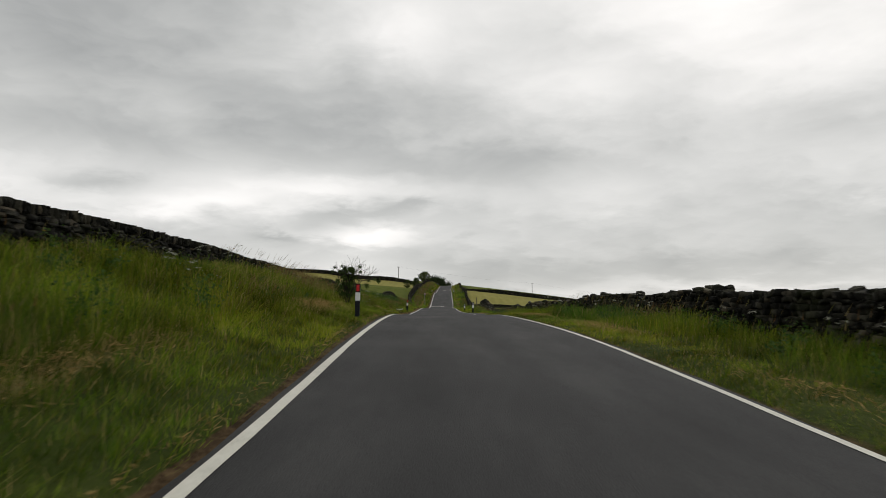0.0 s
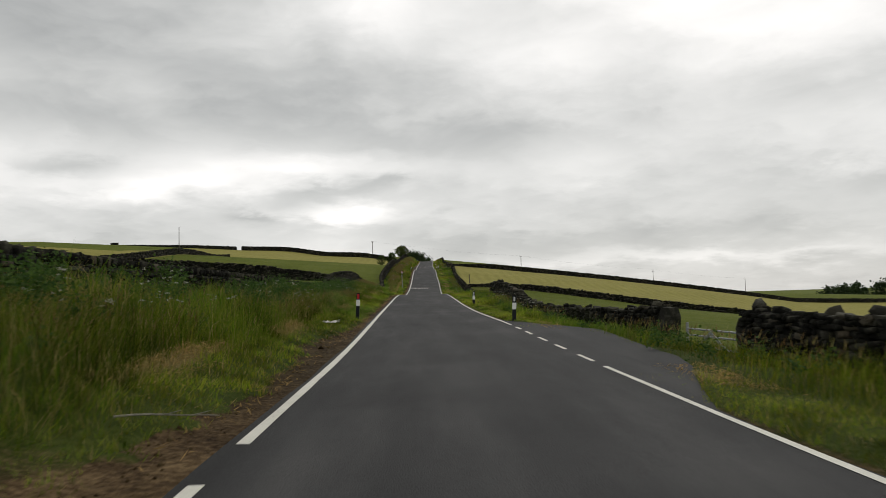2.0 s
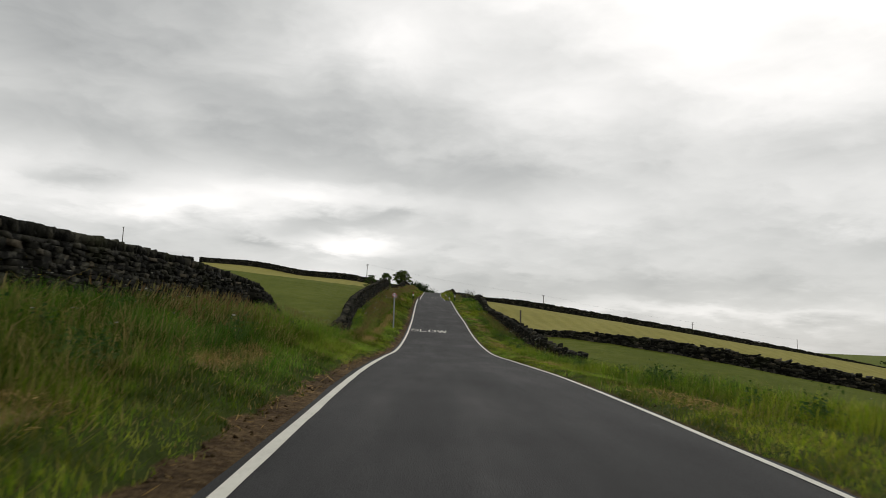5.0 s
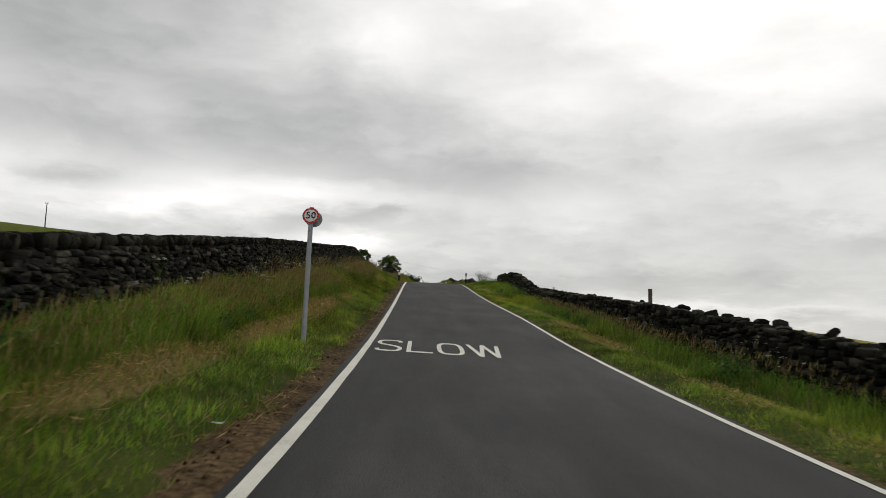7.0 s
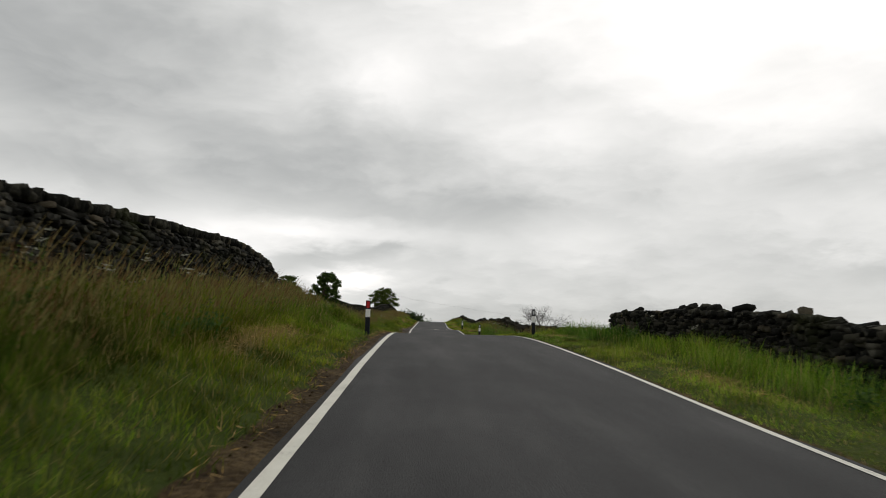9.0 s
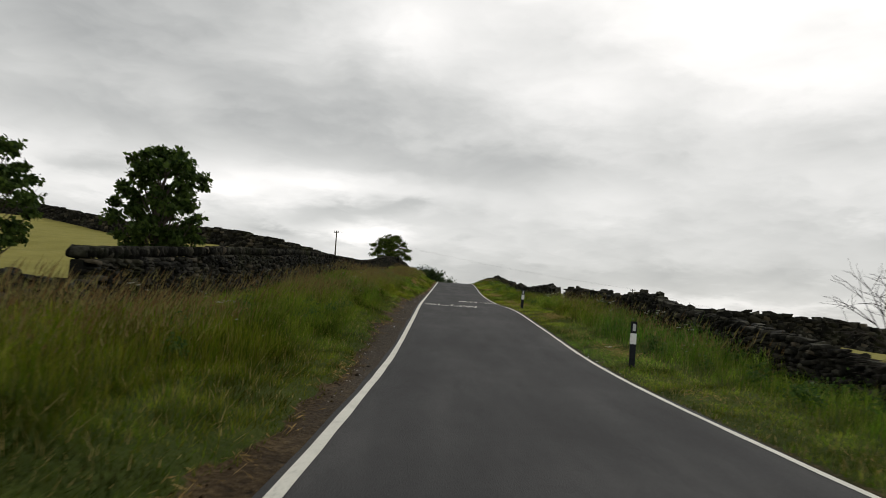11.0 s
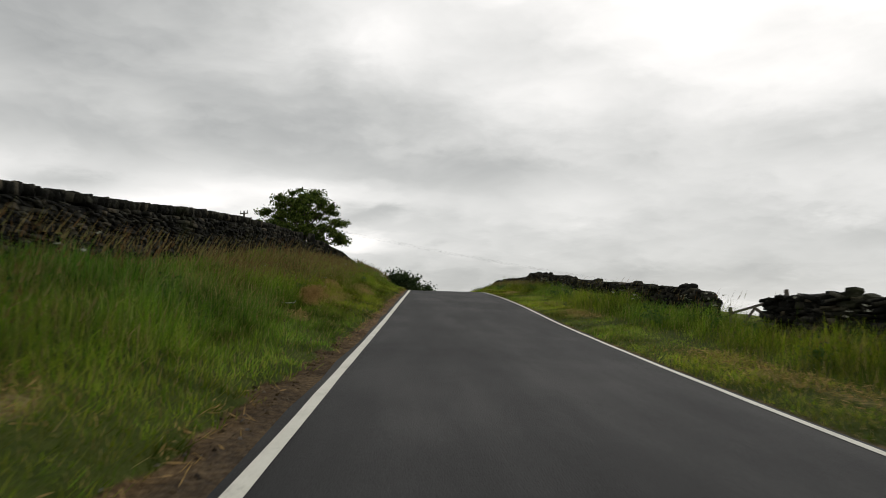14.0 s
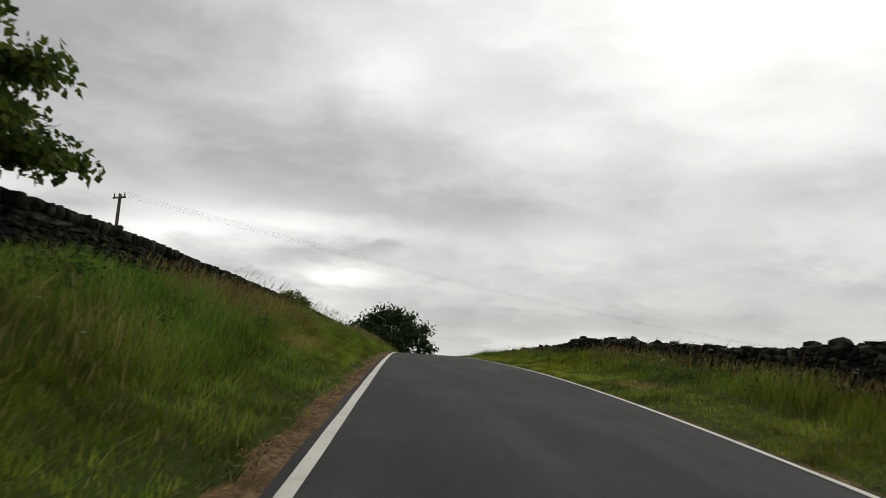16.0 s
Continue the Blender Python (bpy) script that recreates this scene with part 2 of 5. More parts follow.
def finish(g, color, rough=0.9, bump=None, dist=0.02, strength=0.5, metal=0.0, spec=0.3, translucent=0.0):
    b = g.n("ShaderNodeBsdfPrincipled", ins={"Base Color": color, "Roughness": rough, "Metallic": metal, "Specular IOR Level": spec})
    if bump is not None:
        nb = g.n("ShaderNodeBump", ins={"Height": bump, "Distance": dist, "Strength": strength})
        g.put(b, "Normal", nb.outputs[0])
    sh = b.outputs[0]
    if translucent:
        tr = g.n("ShaderNodeBsdfTranslucent", ins={"Color": color})
        mx = g.n("ShaderNodeMixShader", ins={0: translucent, 1: sh, 2: tr.outputs[0]})
        sh = mx.outputs[0]
    g.n("ShaderNodeOutputMaterial", ins={0: sh})


def world_pos(g):
    return g.n("ShaderNodeNewGeometry").outputs["Position"]


def local_pos(g):
    return g.n("ShaderNodeTexCoord").outputs["Object"]


def plain(name, a, b, scale=6.0, rough=0.8, metal=0.0, bump=0.3, dist=0.01, spec=0.3):
    """Two colours mixed by coarse and fine noise."""
    m, g = material(name)
    p = local_pos(g)
    n1, n2 = g.noise(p, scale, 5), g.noise(p, scale * 7, 4)
    f = g.math("ADD", g.math("MULTIPLY", n1, 0.65), g.math("MULTIPLY", n2, 0.35))
    finish(g, g.ramp(f, (0.32, a), (0.68, b)), rough, n2, dist, bump, metal, spec)
    return m


def make_asphalt():
    m, g = material("asphalt")
    p = world_pos(g)
    flat = g.n("ShaderNodeMapping", ins={0: p, 3: (1.0, 0.12, 1.0)}).outputs[0]
    streak = g.noise(flat, 1.1, 4, 0.6)
    patch = g.noise(p, 0.25, 4)
    grit = g.noise(p, 55, 3, 0.7)
    vor = g.n("ShaderNodeTexVoronoi", ins={"Vector": p, "Scale": 70.0}).outputs[0]
    f = g.math("ADD", g.math("MULTIPLY", streak, 0.4), g.math("ADD", g.math("MULTIPLY", patch, 0.25), g.math("MULTIPLY", grit, 0.35)))
    col = g.ramp(f, (0.34, (0.011, 0.011, 0.011)), (0.5, (0.029, 0.029, 0.029)), (0.66, (0.066, 0.064, 0.062)))
    finish(g, col, 0.88, g.math("ADD", grit, vor), 0.006, 0.55, spec=0.18)
    return m


def make_paint():
    m, g = material("road_paint")
    p = world_pos(g)
    wear = g.noise(p, 30, 5, 0.7)
    soft = g.noise(p, 2.0, 4)
    col = g.ramp(g.math("ADD", g.math("MULTIPLY", wear, 0.6), g.math("MULTIPLY", soft, 0.4)), (0.30, (0.24, 0.235, 0.21)), (0.43, (0.55, 0.535, 0.46)), (0.7, (0.70, 0.68, 0.60)))
    finish(g, col, 0.7, wear, 0.004, 0.3)
    return m


def make_ground():
    m, g = material("grassland")
    p = world_pos(g)

    def attr(name):
        return g.n("ShaderNodeAttribute", attribute_name=name).outputs["Fac"]

    n_big, n_mid, n_fine = g.noise(p, 0.12, 4), g.noise(p, 1.3, 5, 0.6), g.noise(p, 14, 4, 0.65)
    f = g.math("ADD", g.math("MULTIPLY", n_big, 0.3), g.math("ADD", g.math("MULTIPLY", n_mid, 0.35), g.math("MULTIPLY", n_fine, 0.35)))
    # turf coloured darker than the blades, so gaps between them read as shade
    grass = g.ramp(f, (0.32, (0.018, 0.028, 0.005)), (0.5, (0.042, 0.058, 0.010)), (0.68, (0.085, 0.098, 0.020)))
    rows = g.n("ShaderNodeTexWave", ins={"Vector": p, "Scale": 0.16, "Distortion": 3.0, "Detail": 3.0}).outputs[1]
    hay = g.ramp(g.math("ADD", g.math("MULTIPLY", f, 0.92), g.math("MULTIPLY", rows, 0.08)), (0.3, (0.19, 0.175, 0.045)), (0.55, (0.27, 0.245, 0.068)), (0.75, (0.35, 0.31, 0.10)))
    lea = g.ramp(f, (0.34, (0.052, 0.070, 0.008)), (0.5, (0.094, 0.116, 0.014)), (0.66, (0.150, 0.158, 0.030)))
    crumb = g.math("ADD", g.math("MULTIPLY", n_fine, 0.6), g.math("MULTIPLY", n_mid, 0.4))
    loam = g.ramp(crumb, (0.36, (0.011, 0.0075, 0.004)), (0.5, (0.046, 0.031, 0.015)), (0.64, (0.115, 0.082, 0.040)))
    sand = g.ramp(crumb, (0.36, (0.034, 0.020, 0.010)), (0.5, (0.130, 0.082, 0.040)), (0.64, (0.28, 0.19, 0.10)))
    soil = g.mix(attr("sandy"), loam, sand)
    grit = g.ramp(g.noise(p, 42, 3, 0.7), (0.36, (0.022, 0.018, 0.014)), (0.55, (0.062, 0.052, 0.040)), (0.72, (0.20, 0.18, 0.15)))
    soil = g.mix(attr("gritty"), soil, grit)
    straw = g.ramp(n_fine, (0.35, (0.13, 0.105, 0.04)), (0.65, (0.27, 0.215, 0.10)))

    def mask(a, noise_amp=0.7):
        q = g.math("ADD", a, g.math("MULTIPLY", g.math("SUBTRACT", g.math("ADD", g.math("MULTIPLY", n_mid, 0.6), g.math("MULTIPLY", n_fine, 0.4)), 0.5), noise_amp))
        return g.math("MULTIPLY", g.math("SUBTRACT", q, 0.40), 5.0, clamp=True)

    col = g.mix(mask(attr("pasture"), 0.1), grass, lea)
    col = g.mix(mask(attr("mown"), 0.1), col, hay)
    col = g.mix(mask(attr("straw"), 0.8), col, straw)
    col = g.mix(mask(attr("dirt"), 0.6), col, soil)
    finish(g, col, 0.95, g.math("ADD", n_mid, n_fine), 0.09, 0.9, spec=0.05)
    return m


def make_blades():
    m, g = material("grass_blades")
    c = g.n("ShaderNodeAttribute", attribute_name="tone").outputs["Color"]
    finish(g, c, 0.9, spec=0.0, translucent=0.42)
    return m


def make_stone(name, random_socket):
    m, g = material(name)
    p = world_pos(g)
    if random_socket == "object":
        r = g.n("ShaderNodeObjectInfo").outputs["Random"]
    else:
        r = g.n("ShaderNodeNewGeometry").outputs["Random Per Island"]
    n1, n2, n3 = g.noise(p, 3.0, 5, 0.6), g.noise(p, 26, 5, 0.7), g.noise(p, 0.5, 3)
    base = g.ramp(r, (0.0, (0.005, 0.005, 0.004)), (0.4, (0.011, 0.011, 0.009)), (0.75, (0.026, 0.025, 0.019)), (0.93, (0.075, 0.070, 0.052)), (1.0, (0.14, 0.115, 0.080)))
    base = g.mix(g.math("MULTIPLY", n2, 0.65), base, (0.014, 0.014, 0.012, 1))
    up = g.n("ShaderNodeSeparateXYZ", ins={0: g.n("ShaderNodeNewGeometry").outputs["Normal"]}).outputs[2]
    lich = g.math("MULTIPLY", g.math("SUBTRACT", g.math("ADD", n1, g.math("MULTIPLY", up, 0.10)), 0.56), 6.0, clamp=True)
    col = g.mix(g.math("MULTIPLY", lich, 0.50), base, (0.13, 0.125, 0.095, 1))
    moss = g.math("MULTIPLY", g.math("SUBTRACT", n3, 0.56), 7.0, clamp=True)
    col = g.mix(g.math("MULTIPLY", moss, 0.35), col, (0.050, 0.058, 0.018, 1))
    finish(g, col, 0.95, g.math("ADD", n1, n2), 0.03, 0.9, spec=0.08)
    return m


def make_leaf(name, dark, light):
    m, g = material(name)
    r = g.n("ShaderNodeNewGeometry").outputs["Random Per Island"]
    n = g.noise(world_pos(g), 0.9, 3)
    f = g.math("ADD", g.math("MULTIPLY", r, 0.6), g.math("MULTIPLY", n, 0.4))
    finish(g, g.ramp(f, (0.2, dark), (0.8, light)), 0.65, spec=0.12, translucent=0.35)
    return m


ASPHALT, PAINT, GROUND, BLADES = make_asphalt(), make_paint(), make_ground(), make_blades()
STONE, STONE_PACK = make_stone("gritstone", "object"), make_stone("gritstone_packed", "island")
LEAF = make_leaf("sycamore_leaf", (0.016, 0.036, 0.008), (0.085, 0.130, 0.026))
LEAF_RED = make_leaf("young_leaf", (0.020, 0.044, 0.008), (0.135, 0.175, 0.030))
LEAF_FAR = make_leaf("far_leaf", (0.016, 0.032, 0.012), (0.055, 0.080, 0.028))
WEED = make_leaf("nettle_leaf", (0.026, 0.060, 0.012), (0.085, 0.145, 0.030))
DEADWOOD = plain("dead_wood", (0.018, 0.015, 0.012), (0.055, 0.046, 0.036), 9, 0.95, bump=0.6)
BARK = plain("bark", (0.045, 0.036, 0.027), (0.13, 0.105, 0.08), 9, 0.95, bump=0.8, dist=0.03)
TIMBER = plain("weathered_timber", (0.13, 0.12, 0.10), (0.34, 0.31, 0.26), 12, 0.9, bump=0.6)
DARKWOOD = plain("creosoted_timber", (0.05, 0.042, 0.034), (0.14, 0.12, 0.10), 10, 0.9, bump=0.5)
GREY_STEEL = plain("galvanised_steel", (0.20, 0.21, 0.22), (0.32, 0.33, 0.34), 7, 0.55, 0.3)
BLACK = plain("black_plastic", (0.008, 0.009, 0.012), (0.022, 0.023, 0.028), 8, 0.7, spec=0.12)
WHITE = plain("white_plastic", (0.66, 0.66, 0.63), (0.84, 0.84, 0.81), 8, 0.5)
WHITE_REFLECTOR = plain("white_reflector", (0.45, 0.46, 0.46), (0.58, 0.59, 0.59), 30, 0.35)
RED_REFLECTOR = plain("red_reflector", (0.42, 0.012, 0.014), (0.58, 0.03, 0.025), 30, 0.35)
SIGN_WHITE = plain("sign_white", (0.62, 0.62, 0.61), (0.74, 0.74, 0.73), 5, 0.4)
SIGN_RED = plain("sign_red", (0.40, 0.015, 0.018), (0.52, 0.025, 0.028), 5, 0.4)
SIGN_BLACK = plain("sign_black", (0.012, 0.012, 0.014), (0.022, 0.022, 0.024), 5, 0.5)
MOOR = plain("moorland", (0.075, 0.085, 0.070), (0.13, 0.145, 0.125), 0.008, 0.95, spec=0.05)
WIRE = plain("wire", (0.10, 0.10, 0.11), (0.16, 0.16, 0.17), 3, 0.5, 0.4)


# ---- mesh helpers ----
def part(name, bm, mat, parent=None, label="", smooth=False):
    me = bpy.data.meshes.new(name)
    bm.to_mesh(me)
    bm.free()
    if smooth:
        me.shade_smooth()
    me.materials.append(mat)
    ob = new(name, me)
    if parent is not None:
        ob.parent = parent
    if label:
        tagged(ob, label)
    return ob


def raw_mesh(name, verts, faces_flat, sizes, mat, tone=None, smooth=False):
    """Mesh from numpy arrays: verts (n,3), flat loop indices and polygon sizes."""
    me = bpy.data.meshes.new(name)
    me.vertices.add(len(verts))
    me.vertices.foreach_set("co", np.ascontiguousarray(verts, np.float32).ravel())
    me.loops.add(len(faces_flat))
    me.loops.foreach_set("vertex_index", np.ascontiguousarray(faces_flat, np.int32))
    starts = np.concatenate([[0], np.cumsum(sizes)[:-1]]).astype(np.int32)
    me.polygons.add(len(sizes))
    me.polygons.foreach_set("loop_start", starts)
    if tone is not None:
        at = me.color_attributes.new("tone", "FLOAT_COLOR", "POINT")
        at.data.foreach_set("color", np.concatenate([tone, np.ones((len(tone), 1))], 1).astype(np.float32).ravel())
    me.materials.append(mat)
    me.update(calc_edges=True)
    if smooth:
        me.shade_smooth()
    return me


def box(bm, sx, sy, sz, m=None, bevel=0.0):
    got = bmesh.ops.create_cube(bm, size=1.0, matrix=(m or Matrix()) @ Matrix.Diagonal((sx, sy, sz, 1)))
    if bevel:
        edges = {e for v in got["verts"] for e in v.link_edges}
        bmesh.ops.bevel(bm, geom=list(edges), offset=bevel, segments=2, affect="EDGES", profile=0.6)
    return got["verts"]


def rod(bm, a, b, r1, r2=None, seg=8):
    a, b = Vector(a), Vector(b)
    d = b - a
    m = Matrix.Translation((a + b) / 2) @ d.to_track_quat("Z", "Y").to_matrix().to_4x4()
    bmesh.ops.create_cone(bm, cap_ends=True, segments=seg, radius1=r1, radius2=r1 if r2 is None else r2, depth=d.length, matrix=m)


def empty(name, loc, label, category, group="", rot=(0, 0, 0)):
    e = new(name)
    e.matrix_world = pose(*loc, *rot)
    e.empty_display_size = 0.2
    return tagged(e, label, category, group)


# ---- ground ----
def build_ground():
    left = -np.concatenate([np.arange(0.20, 1.3, 0.07), np.arange(1.36, 7.5, 0.33), np.geomspace(8, 160, 34), np.geomspace(190, 4200, 16)])
    right = np.concatenate([np.arange(0.06, 1.2, 0.13), np.arange(1.3, 5.0, 0.37), np.geomspace(5.4, 170, 36), np.geomspace(200, 4200, 16)])
    ys = np.concatenate([-np.geomspace(14, 1500, 14)[::-1], np.arange(-10, 350, 0.5), np.arange(350, 430, 1.25), np.geomspace(434, 4500, 40)])
    w = lane(ys)
    cols = [np.full_like(ys, u) for u in left[::-1]] + [w * 0.0 + 0.2, w / 2, w - 0.2] + [w + u for u in right]
    U = np.stack(cols, 1)
    Y = np.repeat(ys[:, None], U.shape[1], 1)
    Z = ground_z(U, Y)
    X = road_x(Y) * np.clip(1 - (np.abs(U) - 40) / 300, 0, 1) + U
    V = np.stack([X, Y, Z], 2).reshape(-1, 3)
    ny, nu = U.shape
    i = (np.arange(ny - 1)[:, None] * nu + np.arange(nu - 1)[None]).ravel()
    F = np.stack([i, i + 1, i + nu + 1, i + nu], 1)
    me = raw_mesh("ground", V, F.ravel(), np.full(len(F), 4), GROUND, smooth=True)
    # what grows or lies where
    uw, ur, wl = left_wall_u(Y), right_wall_u(Y), lane(Y)
    te = turf_edge(Y)
    dirt = np.clip(0.5 - (-U - te) / 0.12, 0, 1) * (U < -0.15)
    dirt = np.maximum(dirt, np.interp(Y, [42, 44, 48.5, 51.5], [0, 1, 1, 0]) * np.clip(1.1 - (-U - 0.8) / 3.4, 0, 0.8) * (U < -0.15))
    sandy = np.clip(0.15 + 0.55 * patchy(U, Y, 0.3, 97) + np.interp(Y, [0, 240, 262, 285, 320, 360], [-0.1, -0.25, -0.2, 0.0, 0.55, 0.6]), 0, 1)
    gritty = 0.85 * worn_edge(Y) * np.clip((0.72 * te + 0.1 * patchy(U, Y, 3.0, 44) + U) / 0.12, 0, 1)
    ent = np.maximum(np.interp(Y, [54, 58, 66, 69], [0, 0.25, 0.25, 0]), np.interp(Y, [256, 263, 271, 276], [0, 1.0, 1.2, 0]))
    dirt_r = np.clip(1.0 - (U - wl - 0.10) / (0.18 + 0.9 * ent), 0, 0.62) * (U > wl / 2)
    dirt = np.maximum(dirt, dirt_r)
    # signed distances to the edges of the mown fields
    ml = np.minimum.reduce([uw - 0.3 - U, X + 80, Y - np.where(X > -48, 235 - 0.33 * (X + 8), 160), 330 - 0.77 * (X + 62.5) - Y])
    mr = np.minimum.reduce([U - ur - 0.3, Y - 164 + 0.78 * (X - 7.6), 259 + 0.31 * (X - 12.5) - Y, 200 - U])
    mown = np.clip(0.5 + np.maximum(ml, mr) / 12, 0, 1)
    lea = ((U < uw - 0.3) | (U > ur + 0.3)).astype(float)
    straw = hay(U, Y)
    for name, a in (("dirt", dirt), ("mown", mown), ("pasture", lea), ("straw", straw), ("sandy", sandy), ("gritty", gritty)):
        at = me.attributes.new(name, "FLOAT", "POINT")
        at.data.foreach_set("value", np.ascontiguousarray(a, np.float32).ravel())
    return tagged(new("ground", me), "rough grass verges, banks and rolling pasture", "ground", kind="structure")


build_ground()


# ---- road ----
def strip(name, u0, u1, y0, y1, dz, mat, step=2.0, wob=0.0, seed=0):
    n = max(2, int((y1 - y0) / step) + 1)
    ys = np.linspace(y0, y1, n)
    rng = np.random.default_rng(seed)
    a = np.interp(ys, [y0, y1], [0, 0]) + (u0(ys) if callable(u0) else u0)
    b = np.zeros(n) + (u1(ys) if callable(u1) else u1)
    if wob:
        a = a + rng.uniform(-wob, wob, n)
        b = b + rng.uniform(-wob, wob, n)
    bm = bmesh.new()
    k = 7 if mat is ASPHALT else 2
    rows = []
    for j, y in enumerate(ys):
        x0, z0 = float(road_x(y)), float(road_z(y)) + dz
        across = [0, 0.06, 0.5, (b[j] - a[j]) / 2, b[j] - a[j] - 0.5, b[j] - a[j] - 0.06, b[j] - a[j]] if k == 7 else [0, b[j] - a[j]]
        rows.append([bm.verts.new((x0 + a[j] + q, y, z0 - (0.035 if k == 7 and i in (0, k - 1) else 0))) for i, q in enumerate(across)])
    for r0, r1 in zip(rows, rows[1:]):
        for i in range(k - 1):
            bm.faces.new((r0[i], r0[i + 1], r1[i + 1], r1[i]))
    return part(name, bm, mat, smooth=mat is ASPHALT)


rng0 = np.random.default_rng(4)
EDGE_Y = np.arange(-60, 530, 2.0)
EDGE_L = -0.205 + rng0.uniform(-0.04, 0.035, len(EDGE_Y))
EDGE_R = 0.15 + rng0.uniform(-0.05, 0.05, len(EDGE_Y)) + apron(EDGE_Y)
road = tagged(strip("road", lambda y: np.interp(y, EDGE_Y, EDGE_L), lambda y: lane(y) + np.interp(y, EDGE_Y, EDGE_R), -60, 520, 0.0, ASPHALT), "narrow dark grey asphalt country road", "road", kind="structure")


def marking(y0, y1, left, seed):
    hw = 0.062 if left else 0.042
    c = (lambda y: y * 0) if left else lane
    ob = strip("edge_line", lambda y: c(y) - hw, lambda y: c(y) + hw, y0, y1, 0.006, PAINT, 1.0, 0.006, seed)
    return tagged(ob, "worn white painted line along the road edge", "road marking", kind="structure")


for k, (a, b, left) in enumerate(((-60, 43.7, 1), (45.0, 46.3, 1), (47.6, 49.2, 1), (50.7, 520, 1), (-60, 56.5, 0), (57.4, 58.7, 0), (60.0, 61.2, 0),
                                  (62.3, 63.5, 0), (64.6, 65.8, 0), (66.7, 67.8, 0), (68.9, 266.0, 0), (266.9, 267.9, 0), (269.3, 270.3, 0), (271.8, 520, 0))):
    marking(a, b, left, k)


def smooth_line(pts, closed=False, per=6):
    """Catmull-Rom through the points."""
    p = np.array(pts, float)
    n = len(p)
    out = []
    for i in range(n if closed else n - 1):
        a, b, c, d = (p[(i + k) % n] if closed else p[min(max(i + k, 0), n - 1)] for k in (-1, 0, 1, 2))
        for t in np.arange(per) / per:
            out.append(b + 0.5 * t * (c - a + t * (2 * a - 5 * b + 4 * c - d + t * (3 * (b - c) + d - a))))
    return np.array(out if closed else out + [p[-1]])


def pen(line, rx, ry, closed=False):
    """Two rails beside a centre line, drawn with a pen that is broader along the road."""
    d = np.roll(line, -1, 0) - np.roll(line, 1, 0) if closed else np.gradient(line, axis=0)
    d = d / np.array([[rx, ry]])
    d /= np.linalg.norm(d, axis=1)[:, None]
    off = np.stack([-d[:, 1] * rx, d[:, 0] * ry], 1)
    return line + off, line - off


def letter_strokes(ch, w, h, rx, ry):
    """Stroke outlines of one stencilled road letter in a cell w wide and h long."""
    def fit(pts):
        return np.array(pts, float) * np.array([w - 2 * rx, h - 2 * ry]) + np.array([rx, ry])

    if ch == "S":
        line = smooth_line(fit([(0.98, 0.84), (0.88, 0.97), (0.5, 1.0), (0.14, 0.97), (0.0, 0.80), (0.12, 0.63), (0.5, 0.52), (0.88, 0.40), (1.0, 0.22), (0.86, 0.03), (0.5, 0.0), (0.12, 0.03), (0.02, 0.17)]))
        return [(*pen(line, rx, ry), False)]
    if ch == "O":
        a = np.linspace(0, 2 * math.pi, 28, endpoint=False)
        q = np.stack([0.5 + 0.5 * np.sign(np.cos(a)) * np.abs(np.cos(a)) ** 0.62, 0.5 + 0.5 * np.sign(np.sin(a)) * np.abs(np.sin(a)) ** 0.62], 1)
        return [(*pen(fit(q), rx, ry, True), True)]
    if ch == "L":
        stem = (np.array([(0, 0), (0, h)]), np.array([(2 * rx, 0), (2 * rx, h)]), False)
        foot = (np.array([(2 * rx, 0), (w, 0)]), np.array([(2 * rx, 2 * ry), (w, 2 * ry)]), False)
        return [stem, foot]
    xs = (0, 0.25, 0.5, 0.75, 1.0)
    out = []
    for i in range(4):
        x0, x1 = xs[i] * (w - 2 * rx), xs[i + 1] * (w - 2 * rx)
        y0, y1 = (h, 0) if i % 2 == 0 else (0, h)
        out.append((np.array([(x0, y0), (x1, y1)]), np.array([(x0 + 2 * rx, y0), (x1 + 2 * rx, y1)]), False))
    return out


def road_word(y0, y1, u0, u1, flip, skew):
    bm = bmesh.new()
    width, x, layer = u1 - u0, 0.0, 0
    cells = (("S", 0.215), ("L", 0.200), ("O", 0.210), ("W", 0.270))
    for ch, share in cells:
        for left, right, closed in letter_strokes(ch, share * width, y1 - y0, 0.043, 0.11):
            layer += 1
            rails = []
            for rail in (left, right):
                p = rail + np.array([x, 0.0])
                a, b = p[:, 0] / width, p[:, 1] / (y1 - y0)
                if flip:
                    a, b = 1 - a, 1 - b
                u, y = u0 + width * a, y0 + (y1 - y0) * b - skew * (a - 0.5)
                rails.append([bm.verts.new(v) for v in np.stack([road_x(y) + u, y, road_z(y) + 0.010 + 0.0012 * (layer % 4)], 1)])
            n = len(rails[0])
            for i in range(n if closed else n - 1):
                j = (i + 1) % n
                bm.faces.new((rails[0][i], rails[0][j], rails[1][j], rails[1][i]))
        x += (share + 0.035) * width
    bmesh.ops.recalc_face_normals(bm, faces=bm.faces[:])
    return tagged(part("slow_marking", bm, PAINT), "large white word SLOW painted on the asphalt", "road marking", kind="structure")


road_word(44.9, 47.0, 2.35, 4.50, True, 1.0)
road_word(158.45, 160.75, 0.16, 2.70, False, 0.55)
road_word(261.30, 263.65, 0.20, 2.84, False, 0.9)
road_word(271.2, 273.3, 2.13, 4.42, True, 1.1)

